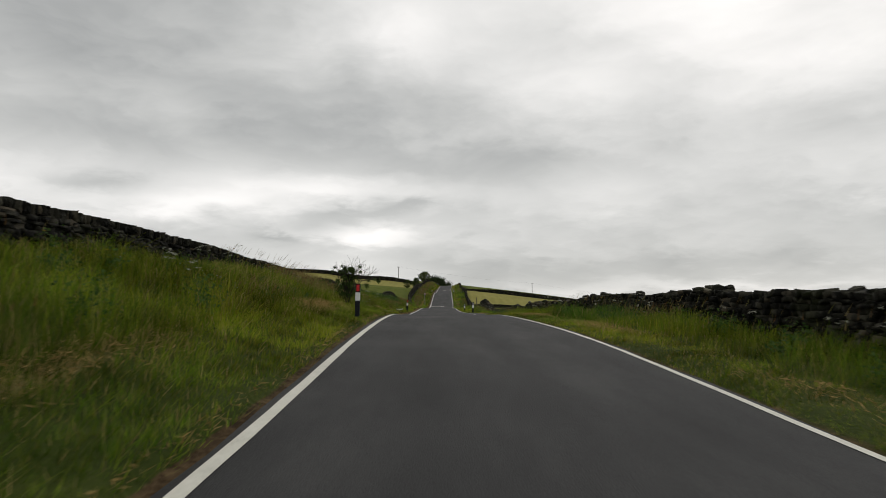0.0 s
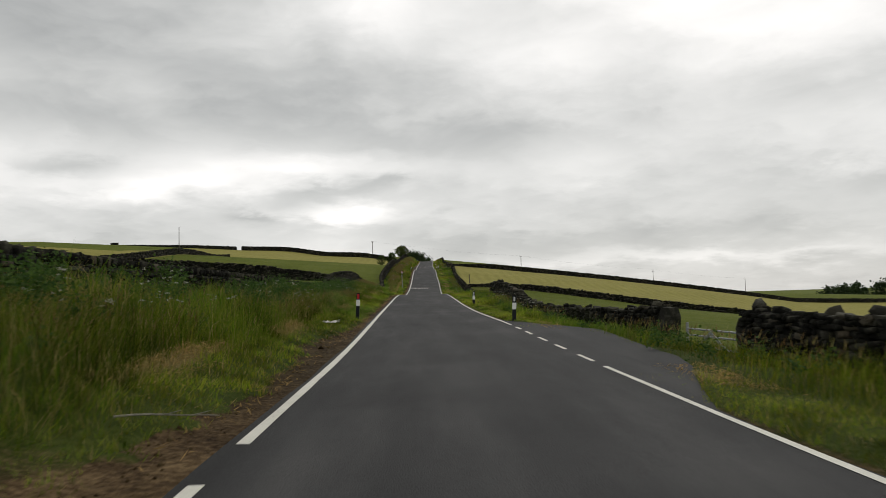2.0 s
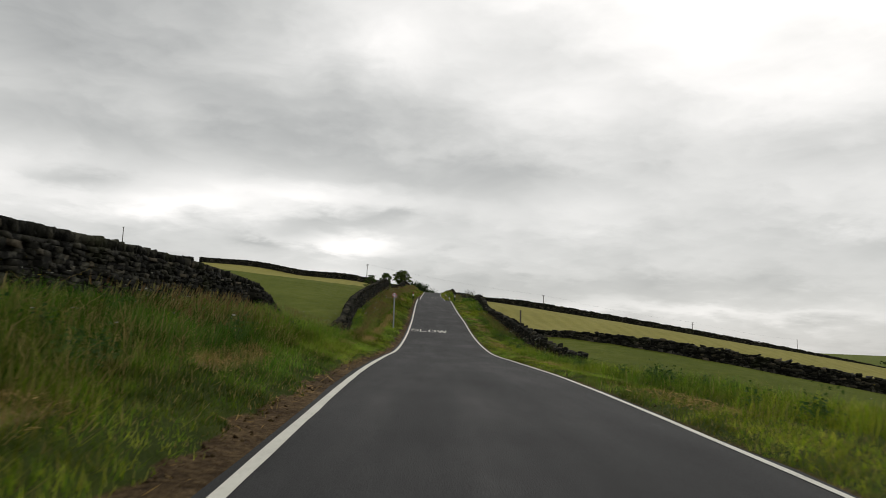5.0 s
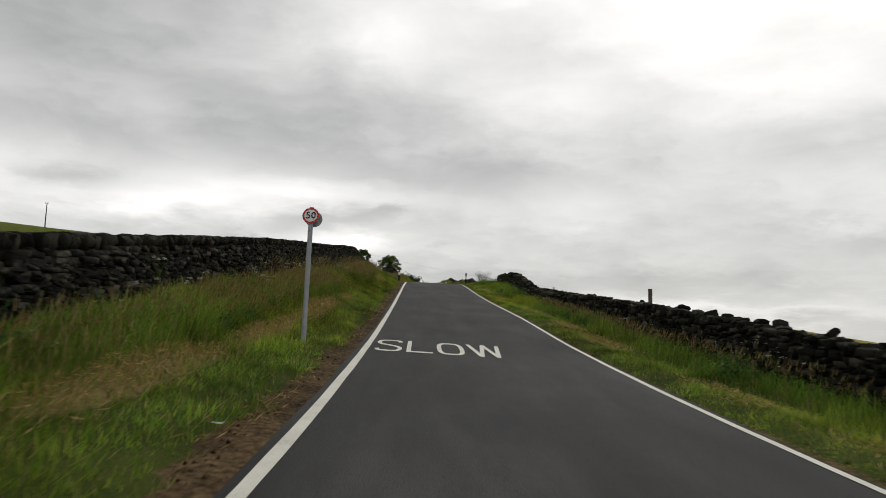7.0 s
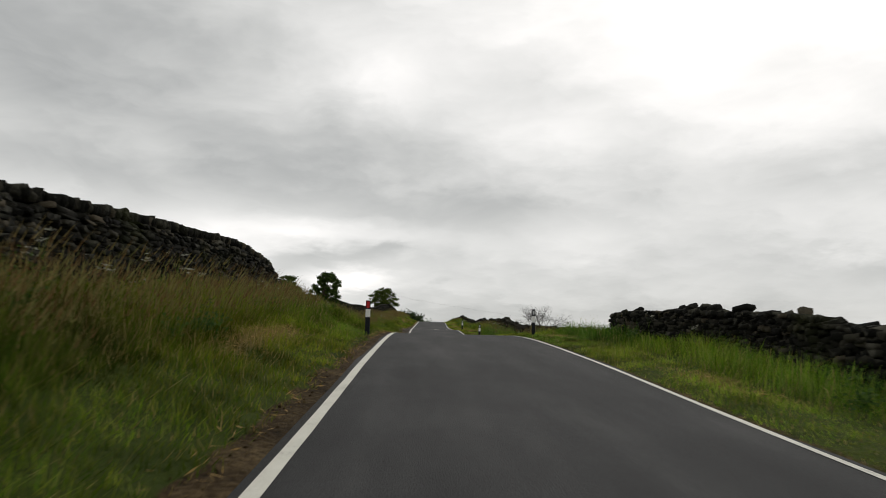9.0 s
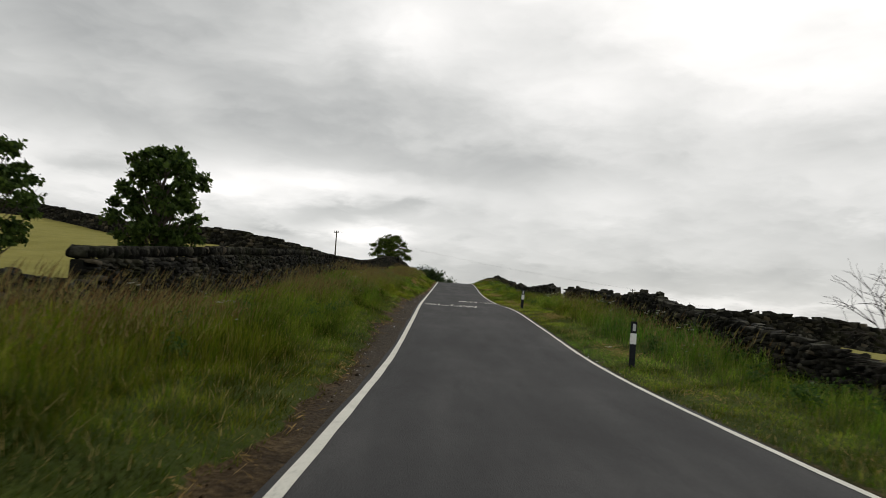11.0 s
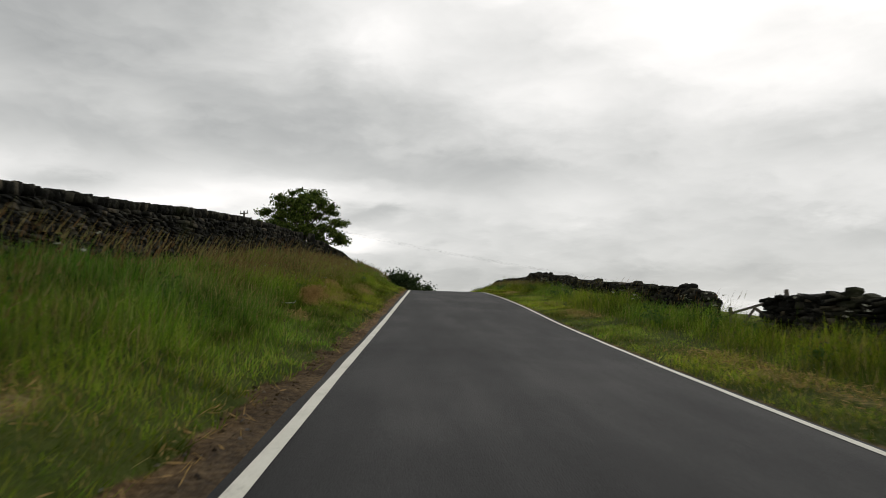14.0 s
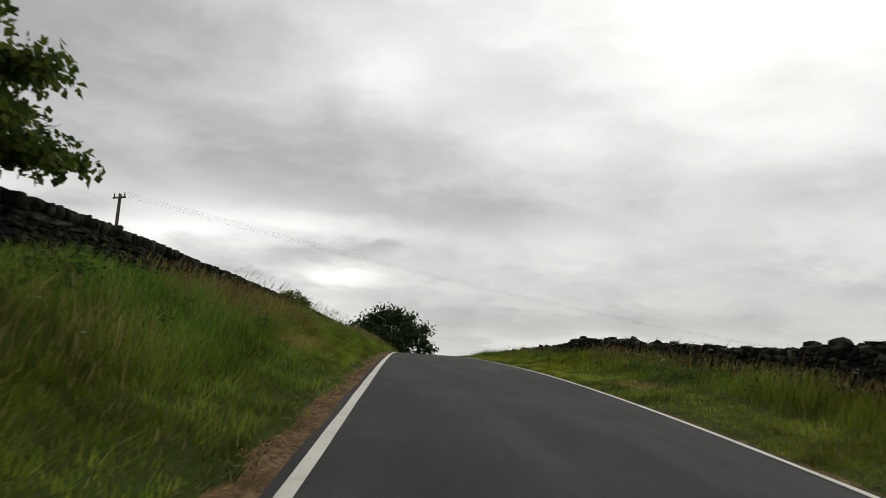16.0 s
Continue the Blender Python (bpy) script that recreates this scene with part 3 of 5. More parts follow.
# ---- roadside furniture ----
def marker_post(u, y, red, lean=(0, 0), sunk=0.03, height=0.98, group="verge marker posts"):
    what = "black plastic verge marker post with white band and %s reflector" % ("red" if red else "white")
    base = spot(u, y, -sunk)
    e = empty("marker_post", base, what, "marker post", group, (lean[0], lean[1], random.uniform(-8, 8)))

    def shaft(z0, z1, r):
        """D-shaped tube, flat towards the traffic."""
        bm = bmesh.new()
        n = 14
        rows = []
        for z in (z0, z0 + 0.006, z1 - 0.006, z1):
            rr = r - (0.004 if z in (z0, z1) else 0)
            ring = []
            for k in range(n):
                a = 2 * math.pi * k / n
                ring.append(bm.verts.new((rr * math.cos(a), max(rr * math.sin(a) * 0.8, -rr * 0.45), z)))
            rows.append(ring)
        for p, q in zip(rows, rows[1:]):
            for k in range(n):
                bm.faces.new((p[k], p[(k + 1) % n], q[(k + 1) % n], q[k]))
        bm.faces.new(rows[0][::-1])
        bm.faces.new(rows[-1])
        return bm

    part("lower_shaft", shaft(0, 0.50, 0.068), BLACK, e)
    part("white_band", shaft(0.50, 0.73, 0.070), WHITE, e, "white band")
    cap = part("cap", shaft(0.73, height, 0.068), BLACK, e)
    bm = bmesh.new()
    box(bm, 0.085 if red else 0.062, 0.008, 0.185 if red else 0.15, Matrix.Translation((0, -0.0335, 0.855)), 0.003)
    part("reflector", bm, RED_REFLECTOR if red else WHITE_REFLECTOR, cap, "red reflector" if red else "white reflector")
    return e


for u, y, red, lean, sunk in ((-0.56, 26.8, True, (0, 1), 0.0), (-0.60, 73.6, True, (0, 3), 0.0), (-0.56, 206.5, True, (0, 0), 0.03), (4.98, 71.15, False, (0, 2), 0.12), (5.05, 89.6, False, (0, 2), 0.2),
                              (5.08, 212.3, False, (0, 0), 0.03), (5.07, 239.8, False, (0, 1.5), 0.0), (5.0, 262.2, False, (0, 2.2), 0.03)):
    marker_post(u, y, red, lean, sunk)


def speed_sign(u, y):
    base = spot(u, y, 0.06)
    e = empty("speed_sign", base, "round 50 speed limit sign on a leaning grey steel post", "road sign", "", (-11, -1.3, 0))
    bm = bmesh.new()
    rod(bm, (0, 0, -0.25), (0, 0, 2.46), 0.045, seg=16)
    part("post", bm, GREY_STEEL, e, smooth=False)
    bm = bmesh.new()
    rod(bm, (0, 0, 2.46), (0, 0, 2.48), 0.048, 0.038, seg=16)
    part("post_cap", bm, BLACK, e)

    def disc(name, r, y0, y1, mat, label, z=2.30, x=0.0, seg=40, on=None):
        b = bmesh.new()
        rod(b, (x, y0, z), (x, y1, z), r, seg=seg)
        return part(name, b, mat, on or e, label)

    plate = disc("plate", 0.155, -0.058, -0.052, GREY_STEEL, "grey sign plate")
    disc("red_ring", 0.151, -0.062, -0.0581, SIGN_RED, "red ring", on=plate)
    disc("white_face", 0.118, -0.066, -0.0621, SIGN_WHITE, "white sign face", on=plate)
    for text, x in (("5", -0.047), ("0", 0.050)):
        cu = bpy.data.curves.new("digit", "FONT")
        cu.body, cu.size, cu.align_x, cu.align_y, cu.offset = text, 0.178, "CENTER", "CENTER", 0.004
        tmp = new("digit", cu)
        me = bpy.data.meshes.new_from_object(tmp.evaluated_get(bpy.context.evaluated_depsgraph_get()))
        bpy.data.objects.remove(tmp)
        me.materials.clear()
        me.materials.append(SIGN_BLACK)
        d = new("digit", me)
        d.parent = plate
        d.matrix_local = pose(x, -0.0675, 2.30, 90, 0, 0)
    # a second sign faces the other way, turned a little on the post
    rear = disc("rear_plate", 0.155, 0.052, 0.058, GREY_STEEL, "grey back of a second sign", 2.27, 0.05)
    disc("rear_rim", 0.152, 0.0581, 0.063, SIGN_RED, "red rim of the second sign", 2.27, 0.05, on=rear)
    for z in (2.22, 2.38):
        b = bmesh.new()
        box(b, 0.11, 0.104, 0.02, Matrix.Translation((0.0, 0.0, z)), 0.004)
        part("clamp", b, GREY_STEEL, e)
    return e


speed_sign(-1.02, 157.88)


def wooden_post(u, y, h, mat, name="timber_post", label="short dark weathered timber fence post"):
    e = spot(u, y, -0.1)
    bm = bmesh.new()
    box(bm, 0.11, 0.11, h, Matrix.Translation((0, 0, h / 2)), 0.012)
    ob = part(name, bm, mat)
    ob.matrix_world = pose(*e, 2, -3, 20)
    return tagged(ob, label, "post")


wooden_post(9.4, 172.2, 1.5, DARKWOOD)


def gatepost_stone(u, y, h, w=0.42, d=0.30, lean=0.0, label="upright rough gritstone gatepost beside the wall"):
    bm = bmesh.new()
    box(bm, d, w, h, Matrix.Translation((0, 0, h / 2)))
    bmesh.ops.subdivide_edges(bm, edges=bm.edges[:], cuts=3, use_grid_fill=True)
    s = random.uniform(0, 50)
    for v in bm.verts:
        k = noise.noise(Vector((v.co.x * 3 + s, v.co.y * 3, v.co.z * 2)))
        top = max(0, v.co.z / h - 0.8) * 5
        v.co.x *= 1 + 0.22 * k - 0.28 * top * abs(v.co.y / w)
        v.co.y *= 1 + 0.15 * k - 0.22 * top
        v.co.z += 0.05 * k * (1 if v.co.z > 0.1 else 0)
    ob = part("stone_gatepost", bm, STONE, smooth=False)
    ob.matrix_world = pose(*spot(u, y, -0.12), 0, lean, random.uniform(-6, 6))
    return tagged(ob, label, "gatepost", "stone gateposts")


def bar_gate(u0, y0, u1, y1, h, timber, drop=0.0, label="", sink=0.0, worn=False):
    a, b = spot(u0, y0), spot(u1, y1)
    L = (b - a).length
    e = empty("field_gate", a, label, "gate", "field gates")
    yaw = math.degrees(math.atan2(b.y - a.y, b.x - a.x))
    e.matrix_world = pose(a.x, a.y, max(a.z, b.z) - sink, 0, -drop, yaw)
    mat = DARKWOOD if worn else TIMBER if timber else GREY_STEEL
    rails = (0.25, 0.55, h) if worn else (0.2, 0.42, 0.66, 0.92, h) if timber else (0.15, 0.35, 0.55, 0.8, h)
    for z in rails:
        bm = bmesh.new()
        if timber:
            box(bm, L, 0.035, 0.05 if worn else 0.085, Matrix.Translation((L / 2, 0, z)), 0.006)
        else:
            rod(bm, (0, 0, z), (L, 0, z), 0.022, seg=10)
        part("rail", bm, mat, e)
    for x in (0.05, L - 0.05):
        bm = bmesh.new()
        box(bm, 0.085 if timber else 0.045, 0.06, h + 0.12, Matrix.Translation((x, 0, h / 2 + 0.09)), 0.006)
        part("stile", bm, mat, e)
    for x0, x1 in ((0.1, L / 2), (L - 0.1, L / 2)):
        bm = bmesh.new()
        dv = Vector((x1 - x0, 0, h - 0.3))
        box(bm, dv.length, 0.025, 0.07, Matrix.Translation(((x0 + x1) / 2, 0.035, h / 2 + 0.1)) @ Matrix.Rotation(-math.atan2(dv.z, dv.x), 4, "Y"), 0.005)
        part("brace", bm, mat, e)
    return e


bar_gate(8.3, 59.9, 8.2, 63.0, 0.95, False, 0, "grey tubular steel field gate between stone posts", 0.62)
gatepost_stone(8.3, 59.6, 0.85)
gatepost_stone(7.9, 63.4, 0.95, 0.5, 0.4)
bar_gate(8.4, 268.0, 8.5, 271.2, 1.05, True, 0, "pale weathered timber five-bar gate in the wall", 0.4)
gatepost_stone(8.3, 267.5, 1.15, 0.5, 0.35)
gatepost_stone(8.2, 271.7, 1.15, 0.42, 0.35)
bar_gate(8.3, 296.2, 8.3, 299.3, 0.9, True, -5, "sagging old dark timber gate leaning in a wall gap", 0.42, True)
gatepost_stone(-5.35, 319.4, 1.46, 0.42, 0.36, 2)
gatepost_stone(-5.15, 322.75, 1.42, 0.46, 0.38, -2)
gatepost_stone(-5.4, 219.4, 1.1, 0.5, 0.4, 4)
bar_gate(-5.45, 45.3, -5.45, 48.3, 1.0, False, 0, "grey tubular steel gate in the roadside wall opening", 0.5)
gatepost_stone(-5.3, 48.5, 0.85, 0.4, 0.3, 2)


def field_shed(x, y, w, d, h):
    gz = float(ground_z(x - float(road_x(y)), y))
    e = empty("field_shed", (x, y, gz - 0.2), "small dark stone shed standing behind the skyline wall", "shed", rot=(0, 0, -37))
    bm = bmesh.new()
    box(bm, w, d, h, Matrix.Translation((0, 0, h / 2)), 0.04)
    part("wall", bm, STONE, e)
    bm = bmesh.new()
    box(bm, w + 0.3, d + 0.3, 0.12, Matrix.Translation((0, 0, h + 0.08)) @ Matrix.Rotation(radians(3), 4, "X"), 0.02)
    part("roof", bm, DARKWOOD, e, "flat dark roof")
    return e


field_shed(-124.2, 373.4, 2.6, 2.0, 2.3)


# ---- telegraph poles and wires ----
def pole(x, y, top, arms, label):
    gz = float(ground_z(x - float(road_x(y)), y))
    e = empty("telegraph_pole", (x, y, gz - 0.3), label, "utility pole", "wooden telegraph poles")
    h = top - gz + 0.3
    bm = bmesh.new()
    rod(bm, (0, 0, 0), (0, 0, h), 0.15, 0.10, 10)
    part("mast", bm, DARKWOOD, e)
    for k in range(arms):
        bm = bmesh.new()
        box(bm, 1.2 + 0.3 * k, 0.1, 0.12, Matrix.Translation((0, -0.12, h - 0.25 - 0.7 * k)) @ Matrix.Rotation(radians(-30), 4, "Z"), 0.01)
        part("crossarm", bm, DARKWOOD, e)
    for dx in (-0.5, 0, 0.5):
        bm = bmesh.new()
        rod(bm, (dx * 0.87, -0.12 - dx * 0.5, h - 0.2), (dx * 0.87, -0.12 - dx * 0.5, h + 0.08), 0.05, 0.035, 8)
        part("insulator", bm, WHITE if arms > 1 else DARKWOOD, e)
    return Vector((x, y, top))


P_A = pole(-84.0, 327.0, 31.9, 0, "tall thin wooden pole behind the skyline wall")
P_B = pole(-18.35, 373.3, 28.6, 1, "wooden telegraph pole with short crossarm in the field")
P_C = pole(48.3, 413.0, 23.2, 1, "wooden telegraph pole with crossarm beyond the field wall")
P_D = pole(127.3, 470.9, 17.2, 2, "wooden telegraph pole with two crossarms in the valley field")
P_E = pole(183.3, 484.9, 11.5, 0, "wooden telegraph pole on the lower fields")


def wires(a, b):
    for k, dx in enumerate((-0.75, 0, 0.75)):
        cu = bpy.data.curves.new("overhead_wire", "CURVE")
        cu.dimensions, cu.bevel_depth, cu.bevel_resolution = "3D", 0.004, 1
        s = cu.splines.new("POLY")
        s.points.add(16)
        for i in range(17):
            t = i / 16
            p = a.lerp(b, t) + Vector((dx * 0.8, -dx * 0.5, 0.1 - 4 * t * (1 - t) * 0.9))
            s.points[i].co = (*p, 1)
        cu.materials.append(WIRE)
        tagged(new("overhead_wire", cu), "thin overhead wire strung between telegraph poles", "wire", "overhead wires")


for a, b in ((P_B, P_C), (P_C, P_D), (P_D, P_E)):
    wires(a, b)


# ---- trees and bushes ----
def leaf_cloud(name, centres, radii, count, size, mat, parent, seed, squash=0.8, hollow=0.12):
    """Many small folded leaves gathered in clumps."""
    rng = np.random.default_rng(seed)
    centres, radii = np.asarray(centres, float), np.asarray(radii, float)
    w = radii ** 2
    k = rng.choice(len(centres), count, p=w / w.sum())
    d = rng.normal(size=(count, 3))
    d /= np.linalg.norm(d, axis=1)[:, None]
    r = np.minimum(hollow + np.abs(rng.normal(0, 0.55, count)), 1.0 + 0.12 * rng.random(count))
    pos = centres[k] + d * (radii[k] * r)[:, None] * np.array([1, 1, squash])
    ax = rng.normal(size=(count, 3)) + np.array([0, 0, -0.35])
    ax /= np.linalg.norm(ax, axis=1)[:, None]
    nrm = rng.normal(size=(count, 3)) + np.array([0, 0, 0.9])
    side = np.cross(ax, nrm)
    side /= np.linalg.norm(side, axis=1)[:, None] + 1e-9
    up = np.cross(side, ax)
    s = size * rng.uniform(0.6, 1.35, count)[:, None]
    v = np.stack([pos, pos + (ax * 0.5 + side * 0.38 + up * 0.1) * s, pos + ax * s * 1.05 - up * s * 0.08, pos + (ax * 0.5 - side * 0.38 + up * 0.1) * s], 1).reshape(-1, 3)
    i = np.arange(count)[:, None] * 4
    f = np.concatenate([i + np.array([[0, 1, 2]]), i + np.array([[0, 2, 3]])], 1).ravel()
    me = raw_mesh(name, v, f, np.full(count * 2, 3), mat)
    ob = new(name, me)
    ob.parent = parent
    return ob


def tree(name, loc, h, rad, label, leaf, leaves, size, seed, trunk=0.12, low=0.3, squash=0.8, group="", clumps=26, lean=(0, 0), category="tree", spread=0.42, ragged=0.3):
    """Tapered trunk, forking limbs and a clumped crown; low: where the crown begins."""
    rnd = random.Random(seed)
    e = empty(name, loc, label, category, group, (lean[0], lean[1], 0))
    bm = bmesh.new()
    pts = [Vector((0, 0, -0.2))]
    n = 6
    for k in range(1, n + 1):
        pts.append(Vector((rnd.uniform(-1, 1) * 0.03 * h, rnd.uniform(-1, 1) * 0.03 * h, h * 0.8 * k / n)))
    for k in range(n):
        rod(bm, pts[k], pts[k + 1], trunk * (1 - 0.8 * k / n), trunk * (1 - 0.8 * (k + 1) / n), 9)
    part("trunk", bm, BARK, e, smooth=True)
    centres, radii = [], []
    mid = (low + 1) / 2 * h
    half = (1 - low) / 2 * h
    limb_every = 1 if clumps > 30 else 4
    bm = bmesh.new()
    for k in range(clumps):
        a = k * 2.39996 + rnd.uniform(-0.4, 0.4)
        t = (k + 0.5) / clumps * 2 - 1
        ring = math.sqrt(max(0, 1 - t * t)) * rnd.uniform(0.85 - ragged * 1.5, 0.95 + ragged * 0.35)
        c = Vector((rad * ring * math.cos(a), rad * ring * math.sin(a), mid + half * 0.82 * t * rnd.uniform(0.85, 1.05 + ragged * 0.3)))
        centres.append(tuple(c))
        radii.append(rad * spread * rnd.uniform(1 - 1.6 * ragged, 1 + 0.6 * ragged))
        s = pts[min(n - 1, max(1, int((c.z / h - 0.25) / 0.8 * n)))]
        j = s.lerp(c, 0.55) + Vector((rnd.uniform(-1, 1), rnd.uniform(-1, 1), rnd.uniform(-0.3, 1))) * rad * 0.08
        r0 = trunk * rnd.uniform(0.22, 0.4)
        rod(bm, s, j, r0, r0 * 0.6, 6)
        rod(bm, j, c, r0 * 0.6, r0 * 0.15, 5)
        for q in range(3):
            tip = c + Vector((rnd.uniform(-1, 1), rnd.uniform(-1, 1), rnd.uniform(-0.4, 1))) * radii[-1]
            rod(bm, j.lerp(c, 0.7), tip, r0 * 0.3, r0 * 0.08, 4)
        if k % limb_every == limb_every - 1 or k == clumps - 1:
            part("limb", bm, BARK, e)
            bm = bmesh.new()
    bm.free()
    leaf_cloud("crown", centres, radii, leaves, size, leaf, e, seed, squash, 0.05)
    return e


tree("sycamore_tree", spot(-6.18, 242.7), 3.95, 1.24, "young leafy sycamore tree behind the stone wall", LEAF, 11500, 0.125, 3, 0.075, 0.20, group="young field trees", clumps=80, spread=0.25, ragged=0.30, squash=0.45)
tree("sycamore_tree", spot(-8.45, 239.2), 3.55, 1.05, "small young leafy sycamore tree behind the broken wall", LEAF, 6500, 0.11, 8, 0.06, 0.08, group="young field trees", clumps=56, spread=0.27, ragged=0.34, squash=0.45)
tree("sycamore_tree", spot(-6.45, 328.3), 4.3, 2.6, "broad bushy sycamore tree overhanging the wall", LEAF_RED, 34000, 0.13, 5, 0.14, -0.04, group="young field trees", clumps=120, spread=0.235, ragged=0.38, squash=0.42)
tree("roadside_tree", (-2.5, 520, 16.2), 16.9, 10.2, "big dense round dark green tree beyond the crest", LEAF_FAR, 15000, 0.75, 12, 0.55, 0.06, clumps=60, spread=0.30)
tree("roadside_tree", (-13.5, 470, 17.6), 8.0, 4.5, "dark green tree beside the road on the crest", LEAF_FAR, 4000, 0.5, 14, 0.3, 0.1, clumps=26)


def thorn(name, loc, h, rad, label, leaf, leaves, seed, lean=0.0, forks=12, size=0.06, depth=3, wide=0.55, bark=BARK, thick=0.022, leafy=1.0, skirt=0):
    rnd = random.Random(seed)
    e = empty(name, loc, label, "bush", "roadside bushes")
    tips = []

    def grow(bm, p, d, r, length, depth):
        q = p + d * length
        rod(bm, p, q, r, r * 0.68, 5 if depth > 1 else 4)
        if depth == 0:
            tips.append(tuple(q))
            return
        for _ in range(3 if depth > 1 else 2):
            nd = (d + Vector((rnd.uniform(-1, 1) + lean * 0.25, rnd.uniform(-1, 1), rnd.uniform(-0.6, 0.55))) * 0.85).normalized()
            grow(bm, q, nd, r * 0.62, length * rnd.uniform(0.62, 0.86), depth - 1)

    for k in range(forks):
        a = rnd.uniform(0, 6.28)
        d = Vector((math.cos(a) * wide + lean * 0.4, math.sin(a) * wide, 1)).normalized()
        bm = bmesh.new()
        grow(bm, Vector((math.cos(a) * 0.1, math.sin(a) * 0.1, -0.1)), d, thick * h / 2, h * rnd.uniform(0.22, 0.34), depth)
        part("branch", bm, bark, e)
    if leaves:
        tips = [t for t in tips if t[2] < leafy * h]
        tips += [(rnd.gauss(0.1, 0.22), rnd.gauss(0, 0.22), rnd.uniform(0.15, 0.62) * h) for _ in range(skirt)]
        leaf_cloud("foliage", tips, np.full(len(tips), rad), leaves, size, leaf, e, seed)
    return e


thorn("hawthorn_bush", spot(-1.75, 35.4), 2.45, 0.10, "windswept thinly leaved hawthorn bush on the verge", LEAF, 9000, 21, 0.45, 8, 0.042, wide=0.17, bark=DEADWOOD, thick=0.013, leafy=0.42, skirt=110)
thorn("dead_hawthorn", spot(8.35, 234.2), 2.55, 0.1, "bare dead hawthorn bush growing through the broken wall", LEAF, 0, 23, -0.3, 5, depth=5, wide=0.7, bark=DEADWOOD, thick=0.028)
thorn("hawthorn_bush", spot(-4.0, 352.0), 1.3, 0.16, "small scrubby hawthorn bush on the bank top", LEAF_RED, 1800, 25, 0.2, 5, 0.07)
thorn("hawthorn_bush", spot(-4.6, 216.8), 1.2, 0.16, "small scrubby hawthorn bush by a broken wall end", LEAF_RED, 1500, 26, 0.2, 5, 0.07)

rnd = random.Random(77)
for k in range(24):
    x, y = 215 + k * 4.8 + rnd.uniform(-3, 3), 445 + rnd.uniform(-26, 26) + k * 1.0
    h = rnd.uniform(11, 15.5) * (1.2 if k in (7, 8) else 0.8 if k < 3 else 1)
    loc = (x, y, float(ground_z(x, y)) - 4.6)
    tree("woodland_tree", loc, h, h * rnd.uniform(0.42, 0.58), "dark rounded tree in a distant wood", LEAF_FAR, 1500, 1.15, 100 + k, 0.25, 0.05, group="distant wood", clumps=16, spread=0.5)
for x, y, h in ((118, 520, 5.5), (96, 560, 4.5)):
    tree("woodland_tree", (x + 70, y, float(ground_z(x + 70, y)) - 0.5), h, h * 0.55, "lone dark tree on far fields", LEAF_FAR, 500, 1.0, int(x), 0.2, 0.05, clumps=12, spread=0.45)


def distant_hills():
    """Low moorland ridges on the horizon beyond the valley."""
    bm = bmesh.new()
    for ring, (dist, base, high) in enumerate(((2300, -10, 13), (3000, -10, 34))):
        rows = []
        for k in range(90):
            a = radians(6 + k * 0.62)
            h = base + high * (0.45 + 0.35 * math.sin(k * 0.11 + ring) + 0.14 * math.sin(k * 0.37 + 2 * ring) + 0.05 * math.sin(k * 1.1))
            rows.append([bm.verts.new((d * math.sin(a), 60 + d * math.cos(a), z)) for d, z in ((dist - 420, base - 8), (dist - 190, base + (h - base) * 0.55), (dist, h), (dist + 300, base - 8))])
        for p, q in zip(rows, rows[1:]):
            for i in range(3):
                bm.faces.new((p[i], q[i], q[i + 1], p[i + 1]))
    return tagged(part("backdrop_hills", bm, MOOR, smooth=True), "low grey-green moorland ridges far across the valley", "hills", kind="structure")


distant_hills()


# ---- litter ----
def rag(u, y, s, seed, label):
    rnd2 = random.Random(seed)
    bm = bmesh.new()
    n = 9
    rows = []
    for i in range(n):
        t = i / (n - 1)
        w = s * 0.16 * (0.4 + math.sin(3.1 * t))
        rows.append([bm.verts.new((s * (t - 0.5), q * w + rnd2.uniform(-1, 1) * 0.03 * s, 0.03 + abs(rnd2.gauss(0, 0.06)) * s + (0.12 * s if i == n - 1 else 0))) for q in (-1, -0.3, 0.4, 1)])
    for p, q in zip(rows, rows[1:]):
        for k in range(3):
            bm.faces.new((p[k], p[k + 1], q[k + 1], q[k]))
    bmesh.ops.solidify(bm, geom=bm.faces[:], thickness=0.006)
    ob = part("plastic_litter", bm, WHITE, smooth=True)
    ob.matrix_world = pose(*spot(u, y, 0.05), 0, 0, rnd2.uniform(-30, 30))
    return tagged(ob, label, "litter", "roadside litter")


def fallen_branch(u, y):
    rb = random.Random(4)
    bm = bmesh.new()
    p, d = Vector((0, 0, 0.03)), Vector((1, 0.25, 0.02))
    for k in range(7):
        q = p + d.normalized() * 0.15
        rod(bm, p, q, 0.011 - 0.001 * k, 0.010 - 0.001 * k, 6)
        if k in (2, 4):
            rod(bm, q, q + Vector((0.16, rb.choice((-0.14, 0.14)), 0.05)), 0.006, 0.003, 5)
        p, d = q, d + Vector((0, rb.uniform(-0.35, 0.35), rb.uniform(-0.06, 0.08)))
    ob = part("fallen_branch", bm, TIMBER)
    ob.matrix_world = pose(*spot(u, y, 0.02), 0, 0, 10)
    return tagged(ob, "thin pale bare branch lying on the muddy verge", "branch")


fallen_branch(-1.25, 51.0)
rag(-1.05, 68.1, 0.62, 1, "torn strip of white plastic lying in grass")
rag(-1.95, 298.1, 0.30, 2, "scrap of white plastic caught in bank grass")
for u, y, s in ((5.34, 243.5, 0.17), (4.48, 241.9, 0.13), (4.46, 239.6, 0.12), (4.5, 240.6, 0.07), (-0.6, 150.4, 0.12)):
    rag(u, y, s, int(y), "small scrap of white paper on the verge")


